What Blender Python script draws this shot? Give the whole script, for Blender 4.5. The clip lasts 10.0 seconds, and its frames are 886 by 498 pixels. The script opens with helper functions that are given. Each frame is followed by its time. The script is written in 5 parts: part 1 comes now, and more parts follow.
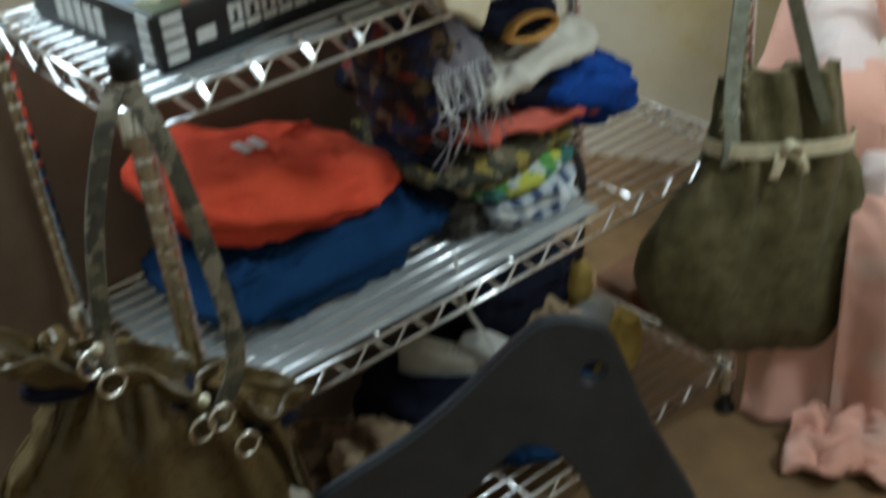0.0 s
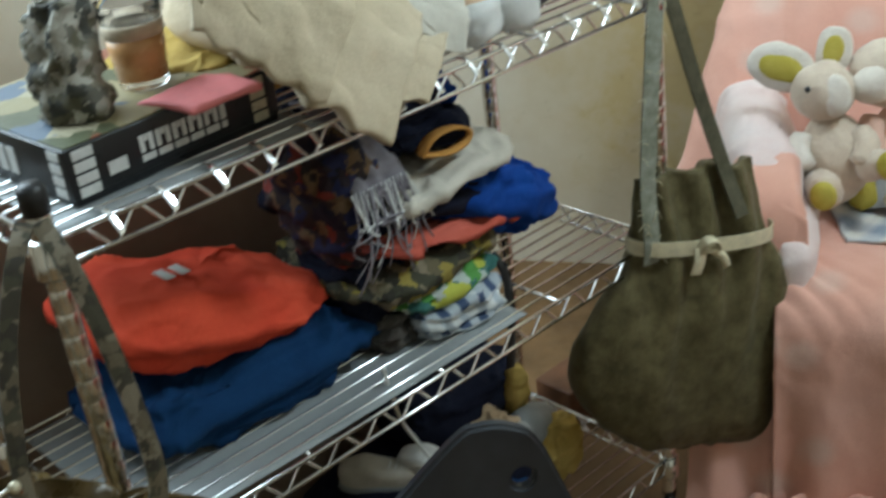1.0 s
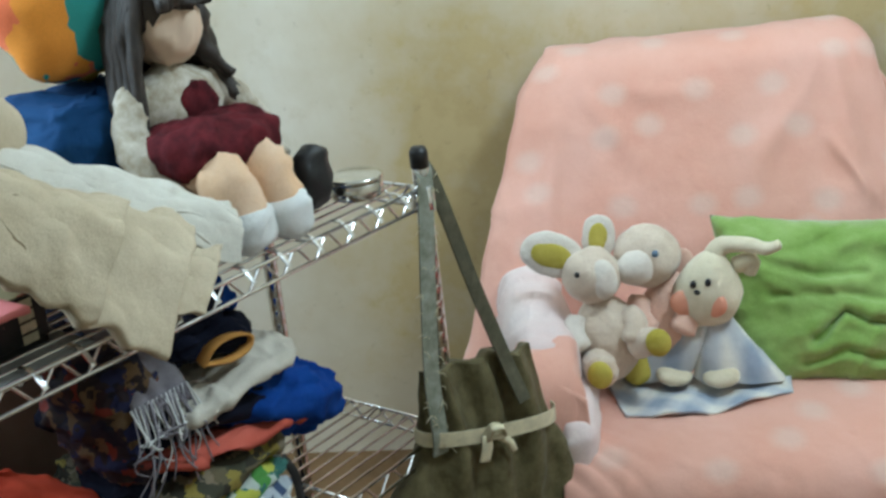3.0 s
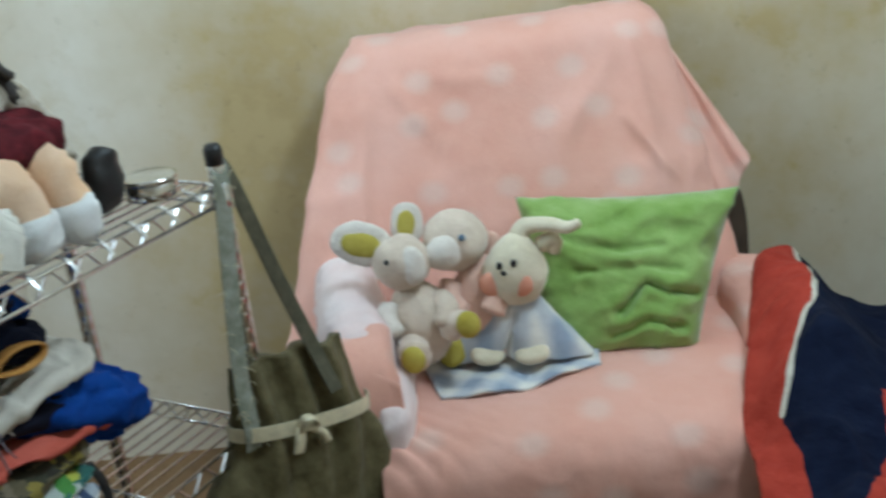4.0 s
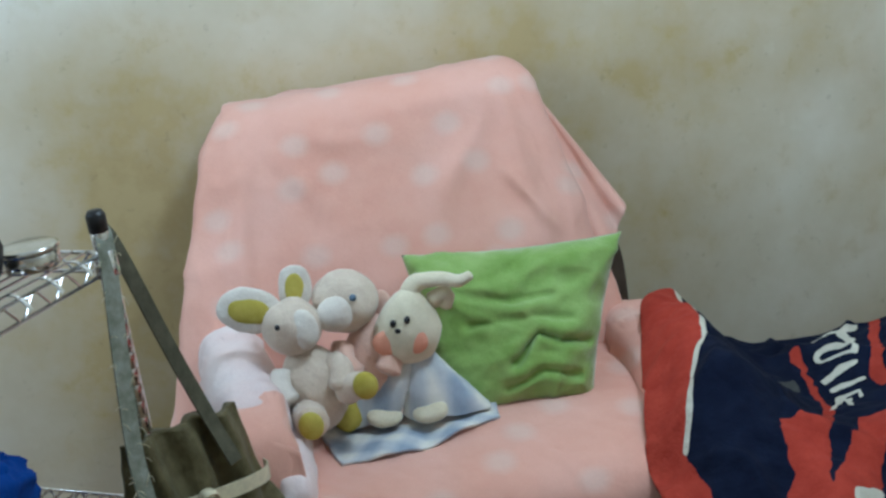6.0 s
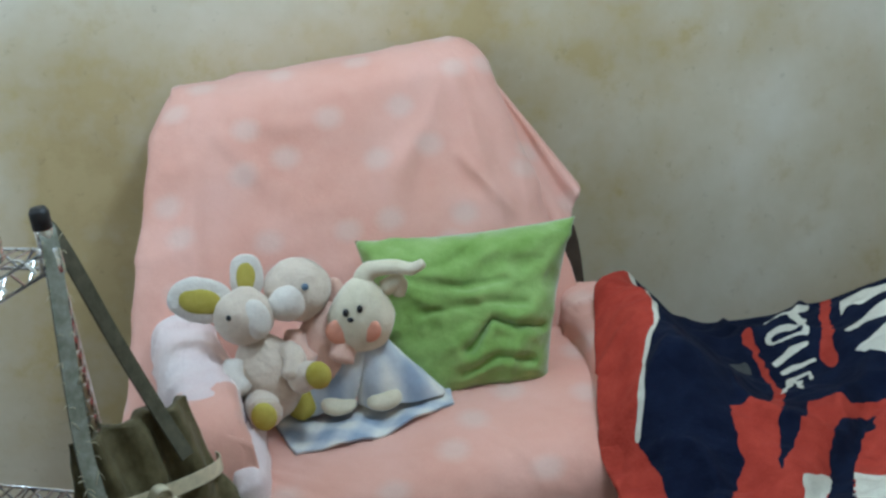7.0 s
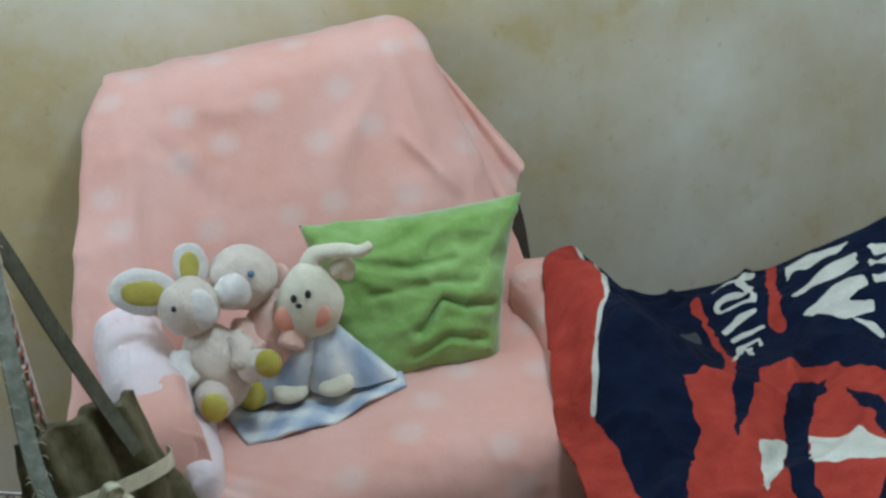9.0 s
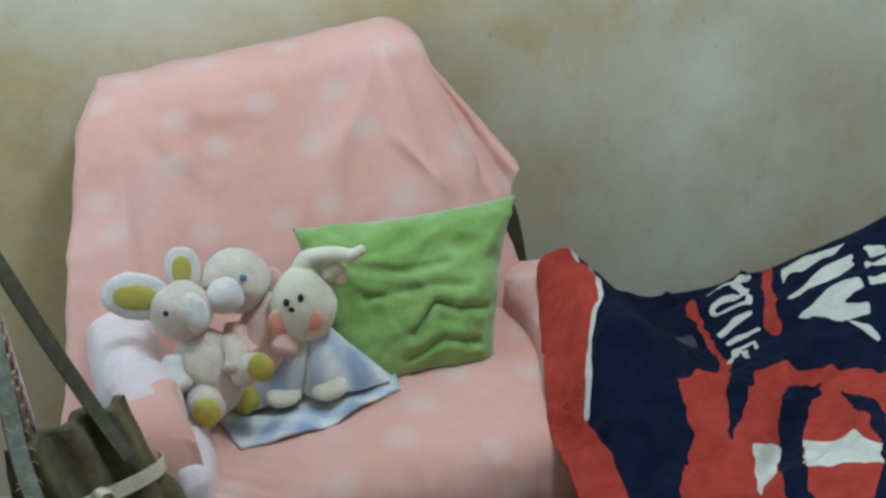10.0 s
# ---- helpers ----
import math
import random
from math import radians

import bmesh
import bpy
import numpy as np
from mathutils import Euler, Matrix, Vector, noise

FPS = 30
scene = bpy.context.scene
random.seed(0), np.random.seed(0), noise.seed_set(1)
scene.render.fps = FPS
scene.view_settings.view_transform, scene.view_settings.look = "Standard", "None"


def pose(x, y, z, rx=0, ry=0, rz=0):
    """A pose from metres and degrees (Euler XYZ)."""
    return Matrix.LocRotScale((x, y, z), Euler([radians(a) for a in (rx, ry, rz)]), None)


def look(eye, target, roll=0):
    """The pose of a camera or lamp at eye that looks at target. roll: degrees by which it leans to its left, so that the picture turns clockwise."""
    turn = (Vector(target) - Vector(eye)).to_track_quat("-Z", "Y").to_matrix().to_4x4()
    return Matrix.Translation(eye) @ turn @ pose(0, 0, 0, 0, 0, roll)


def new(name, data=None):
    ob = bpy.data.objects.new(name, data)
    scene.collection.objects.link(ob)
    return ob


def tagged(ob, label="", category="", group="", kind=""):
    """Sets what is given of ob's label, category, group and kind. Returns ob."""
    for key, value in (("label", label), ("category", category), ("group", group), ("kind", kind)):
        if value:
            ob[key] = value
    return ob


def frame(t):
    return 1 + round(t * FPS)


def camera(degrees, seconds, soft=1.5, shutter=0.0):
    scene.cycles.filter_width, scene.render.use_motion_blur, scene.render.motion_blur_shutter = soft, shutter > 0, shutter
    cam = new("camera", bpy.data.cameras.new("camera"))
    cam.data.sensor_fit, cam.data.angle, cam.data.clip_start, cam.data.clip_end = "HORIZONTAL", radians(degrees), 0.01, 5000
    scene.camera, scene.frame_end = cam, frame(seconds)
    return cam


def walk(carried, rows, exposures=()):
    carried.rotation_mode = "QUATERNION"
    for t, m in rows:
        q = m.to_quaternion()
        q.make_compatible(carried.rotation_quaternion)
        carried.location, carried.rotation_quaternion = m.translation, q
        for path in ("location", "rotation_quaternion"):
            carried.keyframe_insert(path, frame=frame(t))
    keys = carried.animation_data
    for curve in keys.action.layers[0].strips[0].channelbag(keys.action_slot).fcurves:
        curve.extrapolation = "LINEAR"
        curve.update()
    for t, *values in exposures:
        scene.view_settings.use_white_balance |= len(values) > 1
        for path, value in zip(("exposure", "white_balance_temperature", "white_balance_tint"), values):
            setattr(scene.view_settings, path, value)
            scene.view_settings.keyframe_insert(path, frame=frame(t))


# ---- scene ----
cam = camera(41.2, 10.0, 2.6, 0.5)
PATH = [
    (0, (0.964, -0.388, 1.363), (-0.385, 0.631, 0.294), -5.6),
    (0.1, (0.966, -0.382, 1.363), (-0.396, 0.663, 0.337), -5.0),
    (0.5, (0.98, -0.377, 1.374), (-0.381, 0.682, 0.36), -5.5),
    (1, (0.999, -0.367, 1.366), (-0.36, 0.783, 0.455), -7.4),
    (1.5, (0.999, -0.353, 1.391), (-0.296, 0.893, 0.513), -6.9),
    (2, (1.032, -0.344, 1.4), (-0.217, 0.983, 0.578), -7.4),
    (2.2, (1.035, -0.348, 1.396), (-0.182, 1.026, 0.603), -6.6),
    (3.3, (1.038, -0.351, 1.407), (-0.115, 1.144, 0.748), -6.5),
    (3.5, (1.083, -0.341, 1.416), (-0.037, 1.171, 0.739), -6.7),
    (4, (1.113, -0.319, 1.404), (0.143, 1.275, 0.684), -6.8),
    (4.5, (1.104, -0.299, 1.399), (0.255, 1.354, 0.659), -6.1),
    (5, (1.112, -0.299, 1.393), (0.309, 1.393, 0.691), -6.8),
    (5.2, (1.118, -0.299, 1.405), (0.315, 1.401, 0.723), -6.6),
    (6.3, (1.023, -0.347, 1.358), (0.3, 1.412, 0.738), -7.3),
    (6.5, (1.029, -0.33, 1.389), (0.324, 1.429, 0.752), -6.5),
    (7, (1.054, -0.307, 1.407), (0.365, 1.437, 0.712), -7.3),
    (7.5, (1.042, -0.316, 1.404), (0.42, 1.457, 0.72), -6.6),
    (8, (1.046, -0.298, 1.401), (0.419, 1.465, 0.695), -7.2),
    (8.5, (1.041, -0.295, 1.387), (0.455, 1.466, 0.641), -7.8),
    (9, (1.03, -0.293, 1.395), (0.441, 1.472, 0.661), -8.4),
    (9.5, (1.049, -0.29, 1.39), (0.458, 1.488, 0.688), -8.7),
    (10, (1.045, -0.279, 1.397), (0.45, 1.483, 0.662), -8.6),
]
EXPOSURES = [(0.0, 0.20, 5900, 1), (1.0, 0.24, 5850, 1), (2.2, 0.27, 5750, 0), (3.5, 0.26, 5500, 0), (4.0, 0.14, 5450, 1), (5.0, 0.04, 5250, 2), (6.5, 0.03, 5180, 2), (10.0, 0.02, 5150, 2)]
walk(cam, [(t, look(eye, target, roll)) for t, eye, target, roll in PATH], EXPOSURES)

# ---- light ----
world = bpy.data.worlds.new("world")
world.use_nodes = True
world.node_tree.nodes["Background"].inputs[0].default_value = (0.75, 0.85, 1.0, 1)
world.node_tree.nodes["Background"].inputs[1].default_value = 0.6
scene.world = world


def area_lamp(name, eye, target, sx, sy, watts, colour):
    data = bpy.data.lights.new(name, "AREA")
    data.shape, data.size, data.size_y, data.energy, data.color = "RECTANGLE", sx, sy, watts, colour
    ob = new(name, data)
    ob.matrix_world = look(eye, target)
    return ob


# unseen fill light, added high up to brighten the right wall and chair
fill_lamp = new("unseen_fill", bpy.data.lights.new("unseen_fill", "POINT"))
fill_lamp.data.energy, fill_lamp.data.shadow_soft_size, fill_lamp.data.color = 39, 0.11, (0.88, 0.965, 1.0)
fill_lamp.location = (1.10, 1.20, 2.25)
area_lamp("window_daylight", (-0.96, -0.1, 1.72), (0.7, 1.4, 0.8), 1.1, 0.8, 26, (0.86, 0.95, 1.0))

# ---- materials ----
def material(name, rough=0.8, metal=0.0):
    m = bpy.data.materials.new(name)
    m.use_nodes = True
    nt = m.node_tree
    bsdf = nt.nodes["Principled BSDF"]
    bsdf.inputs["Roughness"].default_value = rough
    bsdf.inputs["Metallic"].default_value = metal
    return m, nt, bsdf


def coords(nt, scale=1.0, stretch=(1, 1, 1), turn=(0, 0, 0)):
    tc = nt.nodes.new("ShaderNodeTexCoord")
    mp = nt.nodes.new("ShaderNodeMapping")
    mp.inputs["Scale"].default_value = [scale * k for k in stretch]
    mp.inputs["Rotation"].default_value = turn
    nt.links.new(tc.outputs["Object"], mp.inputs["Vector"])
    return mp.outputs["Vector"]


def noise_out(nt, vec, scale, detail=4.0, rough=0.6):
    n = nt.nodes.new("ShaderNodeTexNoise")
    n.inputs["Scale"].default_value, n.inputs["Detail"].default_value, n.inputs["Roughness"].default_value = scale, detail, rough
    nt.links.new(vec, n.inputs["Vector"])
    return n.outputs["Fac"]


def ramp(nt, fac, stops, interp="LINEAR"):
    r = nt.nodes.new("ShaderNodeValToRGB")
    r.color_ramp.interpolation = interp
    while len(r.color_ramp.elements) < len(stops):
        r.color_ramp.elements.new(0.5)
    for e, (p, c) in zip(r.color_ramp.elements, stops):
        e.position, e.color = p, (*c, 1)
    nt.links.new(fac, r.inputs["Fac"])
    return r.outputs["Color"]


def mixed(nt, fac, a, b, mode="MIX"):
    n = nt.nodes.new("ShaderNodeMix")
    n.data_type, n.blend_type = "RGBA", mode
    for sock, v in ((n.inputs[0], fac), (n.inputs[6], a), (n.inputs[7], b)):
        if isinstance(v, (int, float)):
            sock.default_value = v
        elif isinstance(v, tuple):
            sock.default_value = (*v, 1)
        else:
            nt.links.new(v, sock)
    return n.outputs[2]


def calc(nt, op, a, b=0.0):
    n = nt.nodes.new("ShaderNodeMath")
    n.operation = op
    for sock, v in zip(n.inputs, (a, b)):
        if isinstance(v, (int, float)):
            sock.default_value = v
        else:
            nt.links.new(v, sock)
    return n.outputs[0]


def bumped(nt, bsdf, height, strength=0.3, distance=0.002):
    b = nt.nodes.new("ShaderNodeBump")
    b.inputs["Strength"].default_value, b.inputs["Distance"].default_value = strength, distance
    nt.links.new(height, b.inputs["Height"])
    nt.links.new(b.outputs["Normal"], bsdf.inputs["Normal"])


def fabric(name, c1, c2, patch=14.0, weave=700.0, rough=0.9, bump=0.35, sheen=0.0):
    """Cloth: two close tones in patches, a fine weave and small rumples as relief."""
    m, nt, bsdf = material(name, rough)
    v = coords(nt)
    big = noise_out(nt, v, patch)
    fine = noise_out(nt, v, weave, 2.0)
    col = ramp(nt, big, [(0.32, c1), (0.68, c2)])
    col = mixed(nt, 0.18, col, ramp(nt, fine, [(0.3, (0.25, 0.25, 0.25)), (0.7, (1, 1, 1))]), "MULTIPLY")
    nt.links.new(col, bsdf.inputs["Base Color"])
    bsdf.inputs["Sheen Weight"].default_value = sheen
    bsdf.inputs["Specular IOR Level"].default_value = 0.15
    bumped(nt, bsdf, calc(nt, "ADD", calc(nt, "MULTIPLY", noise_out(nt, v, 45.0, 3.0), 2.0), calc(nt, "MULTIPLY", fine, 0.4)), bump, 0.004)
    return m


def patterned(name, colours, scale, rough=0.9, kind="cells"):
    """Printed cloth: cells, blots or checks in a few colours."""
    m, nt, bsdf = material(name, rough)
    v = coords(nt)
    if kind == "cells":
        vo = nt.nodes.new("ShaderNodeTexVoronoi")
        vo.inputs["Scale"].default_value = scale
        nt.links.new(v, vo.inputs["Vector"])
        sep = nt.nodes.new("ShaderNodeSeparateColor")
        nt.links.new(vo.outputs["Color"], sep.inputs[0])
        fac = sep.outputs[0]
    else:
        wob = nt.nodes.new("ShaderNodeTexNoise")
        wob.inputs["Scale"].default_value, wob.inputs["Detail"].default_value = scale * 1.3, 3.0
        nt.links.new(v, wob.inputs["Vector"])
        bent = nt.nodes.new("ShaderNodeVectorMath")
        bent.operation = "MULTIPLY_ADD"
        bent.inputs[1].default_value = (1.6 / scale,) * 3
        nt.links.new(wob.outputs["Color"], bent.inputs[0])
        nt.links.new(v, bent.inputs[2])
        vo = nt.nodes.new("ShaderNodeTexVoronoi")
        vo.inputs["Scale"].default_value = scale
        nt.links.new(bent.outputs[0], vo.inputs["Vector"])
        sep = nt.nodes.new("ShaderNodeSeparateColor")
        nt.links.new(vo.outputs["Color"], sep.inputs[0])
        fac = sep.outputs[0]
    col = ramp(nt, fac, [(i / len(colours), c) for i, c in enumerate(colours)], "CONSTANT")
    fine = noise_out(nt, v, 600.0, 2.0)
    col = mixed(nt, 0.25, col, ramp(nt, fine, [(0.3, (0.2, 0.2, 0.2)), (0.7, (1, 1, 1))]), "MULTIPLY")
    nt.links.new(col, bsdf.inputs["Base Color"])
    bumped(nt, bsdf, noise_out(nt, v, 50.0, 4.0), 0.35, 0.004)
    return m


def plaid(name, base, dark, light, size, turn=(0, 0, 0), axes="XZ", soft=True):
    m, nt, bsdf = material(name, 0.92)
    v = coords(nt, 1.0, (1, 1, 1), turn)
    sep = nt.nodes.new("ShaderNodeSeparateXYZ")
    nt.links.new(v, sep.inputs[0])
    bands = []
    for axis in axes:
        w = calc(nt, "SINE", calc(nt, "MULTIPLY", sep.outputs[axis], 2 * math.pi / size))
        bands.append(ramp(nt, calc(nt, "ADD", calc(nt, "MULTIPLY", w, 0.5), 0.5), [(0.15, (0.12, 0.12, 0.12)), (0.85, (0.92, 0.92, 0.92))] if soft else [(0.38, (0, 0, 0)), (0.5, (1, 1, 1))]))
    both = mixed(nt, 0.5, bands[0], bands[1])
    col = ramp(nt, both, [(0.05, dark), (0.5, base), (0.95, light)])
    col = mixed(nt, 0.3, col, ramp(nt, noise_out(nt, v, 60.0), [(0.3, (0.55, 0.55, 0.6)), (0.7, (1, 1, 1))]), "MULTIPLY")
    nt.links.new(col, bsdf.inputs["Base Color"])
    bumped(nt, bsdf, noise_out(nt, v, 90.0), 0.3, 0.003)
    return m


def plain(name, c, rough=0.5, metal=0.0, wear=0.25, scale=30.0, bump=0.1):
    m, nt, bsdf = material(name, rough, metal)
    v = coords(nt)
    n = noise_out(nt, v, scale)
    col = ramp(nt, n, [(0.3, tuple(k * (1 - wear) for k in c)), (0.7, tuple(min(1, k * (1 + wear * 0.4)) for k in c))])
    nt.links.new(col, bsdf.inputs["Base Color"])
    rr = ramp(nt, noise_out(nt, v, scale * 5), [(0.3, (rough * 0.8,) * 3), (0.7, (min(1, rough * 1.25),) * 3)])
    nt.links.new(rr, bsdf.inputs["Roughness"])
    bumped(nt, bsdf, noise_out(nt, v, scale * 12), bump, 0.001)
    return m


def wall_paint():
    """Old cream distemper with yellowish, scuffed stains; the shade round the armchair is painted in."""
    m, nt, bsdf = material("wall_paint", 0.75)
    geo = nt.nodes.new("ShaderNodeNewGeometry")
    pos = geo.outputs["Position"]
    a = noise_out(nt, pos, 2.2, 5.0, 0.6)
    b = noise_out(nt, pos, 11.0, 5.0, 0.65)
    c = noise_out(nt, pos, 38.0, 4.0, 0.6)
    # soft yellow-brown halo left of the chair, its shade put into the paint
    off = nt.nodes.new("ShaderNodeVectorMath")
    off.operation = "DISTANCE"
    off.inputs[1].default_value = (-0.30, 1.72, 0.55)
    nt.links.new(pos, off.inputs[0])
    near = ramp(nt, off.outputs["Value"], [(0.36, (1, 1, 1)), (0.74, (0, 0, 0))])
    # second halo of painted shade, behind the chair's right side
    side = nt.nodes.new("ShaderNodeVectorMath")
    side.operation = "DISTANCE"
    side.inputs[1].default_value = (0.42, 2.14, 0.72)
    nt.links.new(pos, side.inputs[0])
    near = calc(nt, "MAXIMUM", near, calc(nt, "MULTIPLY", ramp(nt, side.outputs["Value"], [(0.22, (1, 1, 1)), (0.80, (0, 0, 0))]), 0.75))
    # third, weaker yellow-brown patch, low on the wall at the right
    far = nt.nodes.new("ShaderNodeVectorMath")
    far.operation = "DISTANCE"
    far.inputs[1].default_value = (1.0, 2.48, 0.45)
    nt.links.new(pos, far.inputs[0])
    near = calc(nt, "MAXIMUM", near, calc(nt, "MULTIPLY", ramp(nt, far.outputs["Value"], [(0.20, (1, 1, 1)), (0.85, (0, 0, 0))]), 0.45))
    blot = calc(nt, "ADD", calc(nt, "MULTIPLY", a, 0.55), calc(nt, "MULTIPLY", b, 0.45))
    stain_shade = ramp(nt, calc(nt, "ADD", blot, calc(nt, "MULTIPLY", near, 0.27)), [(0.47, (0, 0, 0)), (0.80, (1, 1, 1))])
    col = mixed(nt, stain_shade, (0.79, 0.745, 0.645), (0.47, 0.365, 0.175))
    col = mixed(nt, 0.5, col, ramp(nt, b, [(0.36, (0.72, 0.66, 0.50)), (0.60, (1, 1, 1))]), "MULTIPLY")
    spots = ramp(nt, c, [(0.26, (0.45, 0.40, 0.30)), (0.37, (1, 1, 1))])
    col = mixed(nt, 0.28, col, spots, "MULTIPLY")
    nt.links.new(col, bsdf.inputs["Base Color"])
    bumped(nt, bsdf, calc(nt, "ADD", b, calc(nt, "MULTIPLY", c, 0.4)), 0.25, 0.006)
    return m


def sheet_cloth():
    """Pink flannel sheet with large pale dots."""
    m, nt, bsdf = material("pink_dotted_sheet", 0.92)
    v = coords(nt)
    sep = nt.nodes.new("ShaderNodeSeparateXYZ")
    nt.links.new(v, sep.inputs[0])
    com = nt.nodes.new("ShaderNodeCombineXYZ")
    nt.links.new(sep.outputs["X"], com.inputs[0])
    nt.links.new(calc(nt, "ADD", sep.outputs["Z"], calc(nt, "MULTIPLY", sep.outputs["Y"], 0.8)), com.inputs[1])
    vo = nt.nodes.new("ShaderNodeTexVoronoi")
    vo.voronoi_dimensions = "2D"
    vo.inputs["Scale"].default_value, vo.inputs["Randomness"].default_value = 7.2, 0.75
    nt.links.new(com.outputs[0], vo.inputs["Vector"])
    dots = ramp(nt, calc(nt, "ADD", vo.outputs["Distance"], calc(nt, "MULTIPLY", noise_out(nt, v, 60.0), 0.06)), [(0.13, (0.42, 0.42, 0.42)), (0.29, (0, 0, 0))])
    tone = ramp(nt, noise_out(nt, v, 5.0), [(0.3, (0.71, 0.355, 0.262)), (0.7, (0.78, 0.45, 0.36))])
    col = mixed(nt, dots, tone, (0.74, 0.60, 0.52))
    fine = noise_out(nt, v, 500.0, 2.0)
    col = mixed(nt, 0.12, col, ramp(nt, fine, [(0.3, (0.4, 0.4, 0.4)), (0.7, (1, 1, 1))]), "MULTIPLY")
    nt.links.new(col, bsdf.inputs["Base Color"])
    bsdf.inputs["Sheen Weight"].default_value = 0.2
    bumped(nt, bsdf, calc(nt, "ADD", noise_out(nt, v, 26.0, 3.0), calc(nt, "MULTIPLY", fine, 0.15)), 0.35, 0.006)
    return m


def clear_glass():
    m, nt, bsdf = material("clear_glass", 0.03)
    bsdf.inputs["Transmission Weight"].default_value, bsdf.inputs["IOR"].default_value = 1.0, 1.18
    return m


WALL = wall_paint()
SHEET = sheet_cloth()
# lighter copy of the sheet, painting brighter light onto the left arm
LITSHEET = fabric("lit_pink_flannel", (0.80, 0.62, 0.59), (0.86, 0.74, 0.72), 9.0, 500.0, 0.92, 0.35, 0.2)
GLASS = clear_glass()
CEIL = plain("ceiling_paint", (0.82, 0.82, 0.80), 0.85, 0, 0.1, 3.0)
FLOOR = plain("worn_floor", (0.21, 0.122, 0.052), 0.55, 0, 0.35, 7.0, 0.2)
BOARD = plain("brown_panel", (0.27, 0.195, 0.14), 0.8, 0, 0.2, 9.0, 0.2)
CHROME = plain("chrome_wire", (0.90, 0.91, 0.92), 0.17, 1.0, 0.12, 60.0, 0.05)
BLACK = plain("black_plastic", (0.015, 0.015, 0.016), 0.45, 0, 0.3, 40.0)
LINER = plain("grey_plastic_liner", (0.30, 0.32, 0.325), 0.6, 0, 0.16, 8.0)
ORANGE = fabric("orange_red_jersey", (0.66, 0.066, 0.034), (0.78, 0.105, 0.05), 9.0)
NAVY = fabric("navy_jersey", (0.007, 0.032, 0.10), (0.012, 0.05, 0.14), 9.0)
ROYAL = fabric("royal_blue_knit", (0.006, 0.032, 0.19), (0.014, 0.065, 0.31), 16.0)
CREAM = fabric("cream_cotton", (0.52, 0.48, 0.40), (0.66, 0.62, 0.54), 12.0)
WHITE = fabric("white_cotton", (0.70, 0.71, 0.70), (0.80, 0.80, 0.78), 12.0)
LITCOAT = fabric("lit_coat_cream", (0.64, 0.61, 0.53), (0.76, 0.735, 0.66), 9.0)
CORAL = fabric("coral_cotton", (0.50, 0.09, 0.06), (0.60, 0.14, 0.10), 12.0)
INK = fabric("black_navy_cotton", (0.006, 0.007, 0.016), (0.012, 0.014, 0.03), 12.0)
LACE = fabric("grey_lilac_knit", (0.22, 0.20, 0.23), (0.34, 0.32, 0.35), 30.0)
OCHRE = fabric("ochre_trim", (0.55, 0.27, 0.06), (0.62, 0.33, 0.10), 30.0)
KHAKI = fabric("khaki_canvas", (0.52, 0.435, 0.30), (0.67, 0.575, 0.42), 7.0, 500.0, 0.85, 0.4)
TOTE = fabric("olive_canvas", (0.084, 0.068, 0.029), (0.172, 0.144, 0.070), 34.0, 800.0, 0.5, 0.5, 0.06)
STRAPC = fabric("grey_green_webbing", (0.20, 0.21, 0.155), (0.36, 0.37, 0.31), 60.0, 900.0, 0.3)
DARKSTRAP = fabric("dark_olive_webbing", (0.07, 0.064, 0.04), (0.12, 0.11, 0.072), 60.0, 900.0, 0.6)
SATIN = plain("cream_satin", (0.72, 0.65, 0.45), 0.22, 0, 0.2, 60.0)
FLORAL = patterned("floral_print", [(0.012, 0.012, 0.03), (0.03, 0.02, 0.03), (0.20, 0.03, 0.02), (0.02, 0.025, 0.09), (0.16, 0.10, 0.05), (0.03, 0.02, 0.02)], 55.0, 0.9, "blots")
LIME = patterned("lime_print", [(0.50, 0.56, 0.52), (0.10, 0.30, 0.06), (0.52, 0.55, 0.08), (0.05, 0.16, 0.14), (0.55, 0.60, 0.55)], 42.0, 0.9, "blots")
CAMOY = patterned("camouflage_yellow_print", [(0.03, 0.028, 0.018), (0.13, 0.11, 0.06), (0.30, 0.24, 0.05), (0.05, 0.05, 0.03), (0.22, 0.18, 0.12)], 48.0, 0.9, "blots")
CAMO = patterned("camouflage_print", [(0.035, 0.03, 0.02), (0.13, 0.105, 0.065), (0.06, 0.055, 0.033), (0.20, 0.17, 0.12), (0.045, 0.038, 0.024)], 85.0, 0.7, "blots")
CAMOG = patterned("grey_camouflage_print", [(0.05, 0.05, 0.04), (0.30, 0.28, 0.23), (0.12, 0.115, 0.09), (0.42, 0.40, 0.34), (0.20, 0.18, 0.13), (0.11, 0.10, 0.06)], 75.0, 0.7, "blots")
KNIT = patterned("dark_grey_knit", [(0.02, 0.018, 0.016), (0.06, 0.052, 0.045), (0.10, 0.09, 0.08)], 70.0, 0.95, "blots")
PLAIDW = plaid("blue_white_plaid", (0.45, 0.50, 0.55), (0.05, 0.08, 0.16), (0.68, 0.70, 0.70), 0.030, (0, 0, 0), "YZ", False)
BROWNSATIN = plain("brown_olive_satin", (0.105, 0.070, 0.025), 0.29, 0, 0.45, 14.0)
STEEL = plain("polished_steel", (0.70, 0.68, 0.62), 0.16, 1.0, 0.15, 60.0)
GREYPLASTIC = plain("dark_grey_plastic", (0.040, 0.046, 0.058), 0.36, 0, 0.45, 11.0, 0.2)
GREEN = fabric("green_velour", (0.22, 0.35, 0.07), (0.33, 0.47, 0.14), 12.0, 500.0, 0.85, 0.35, 0.5)
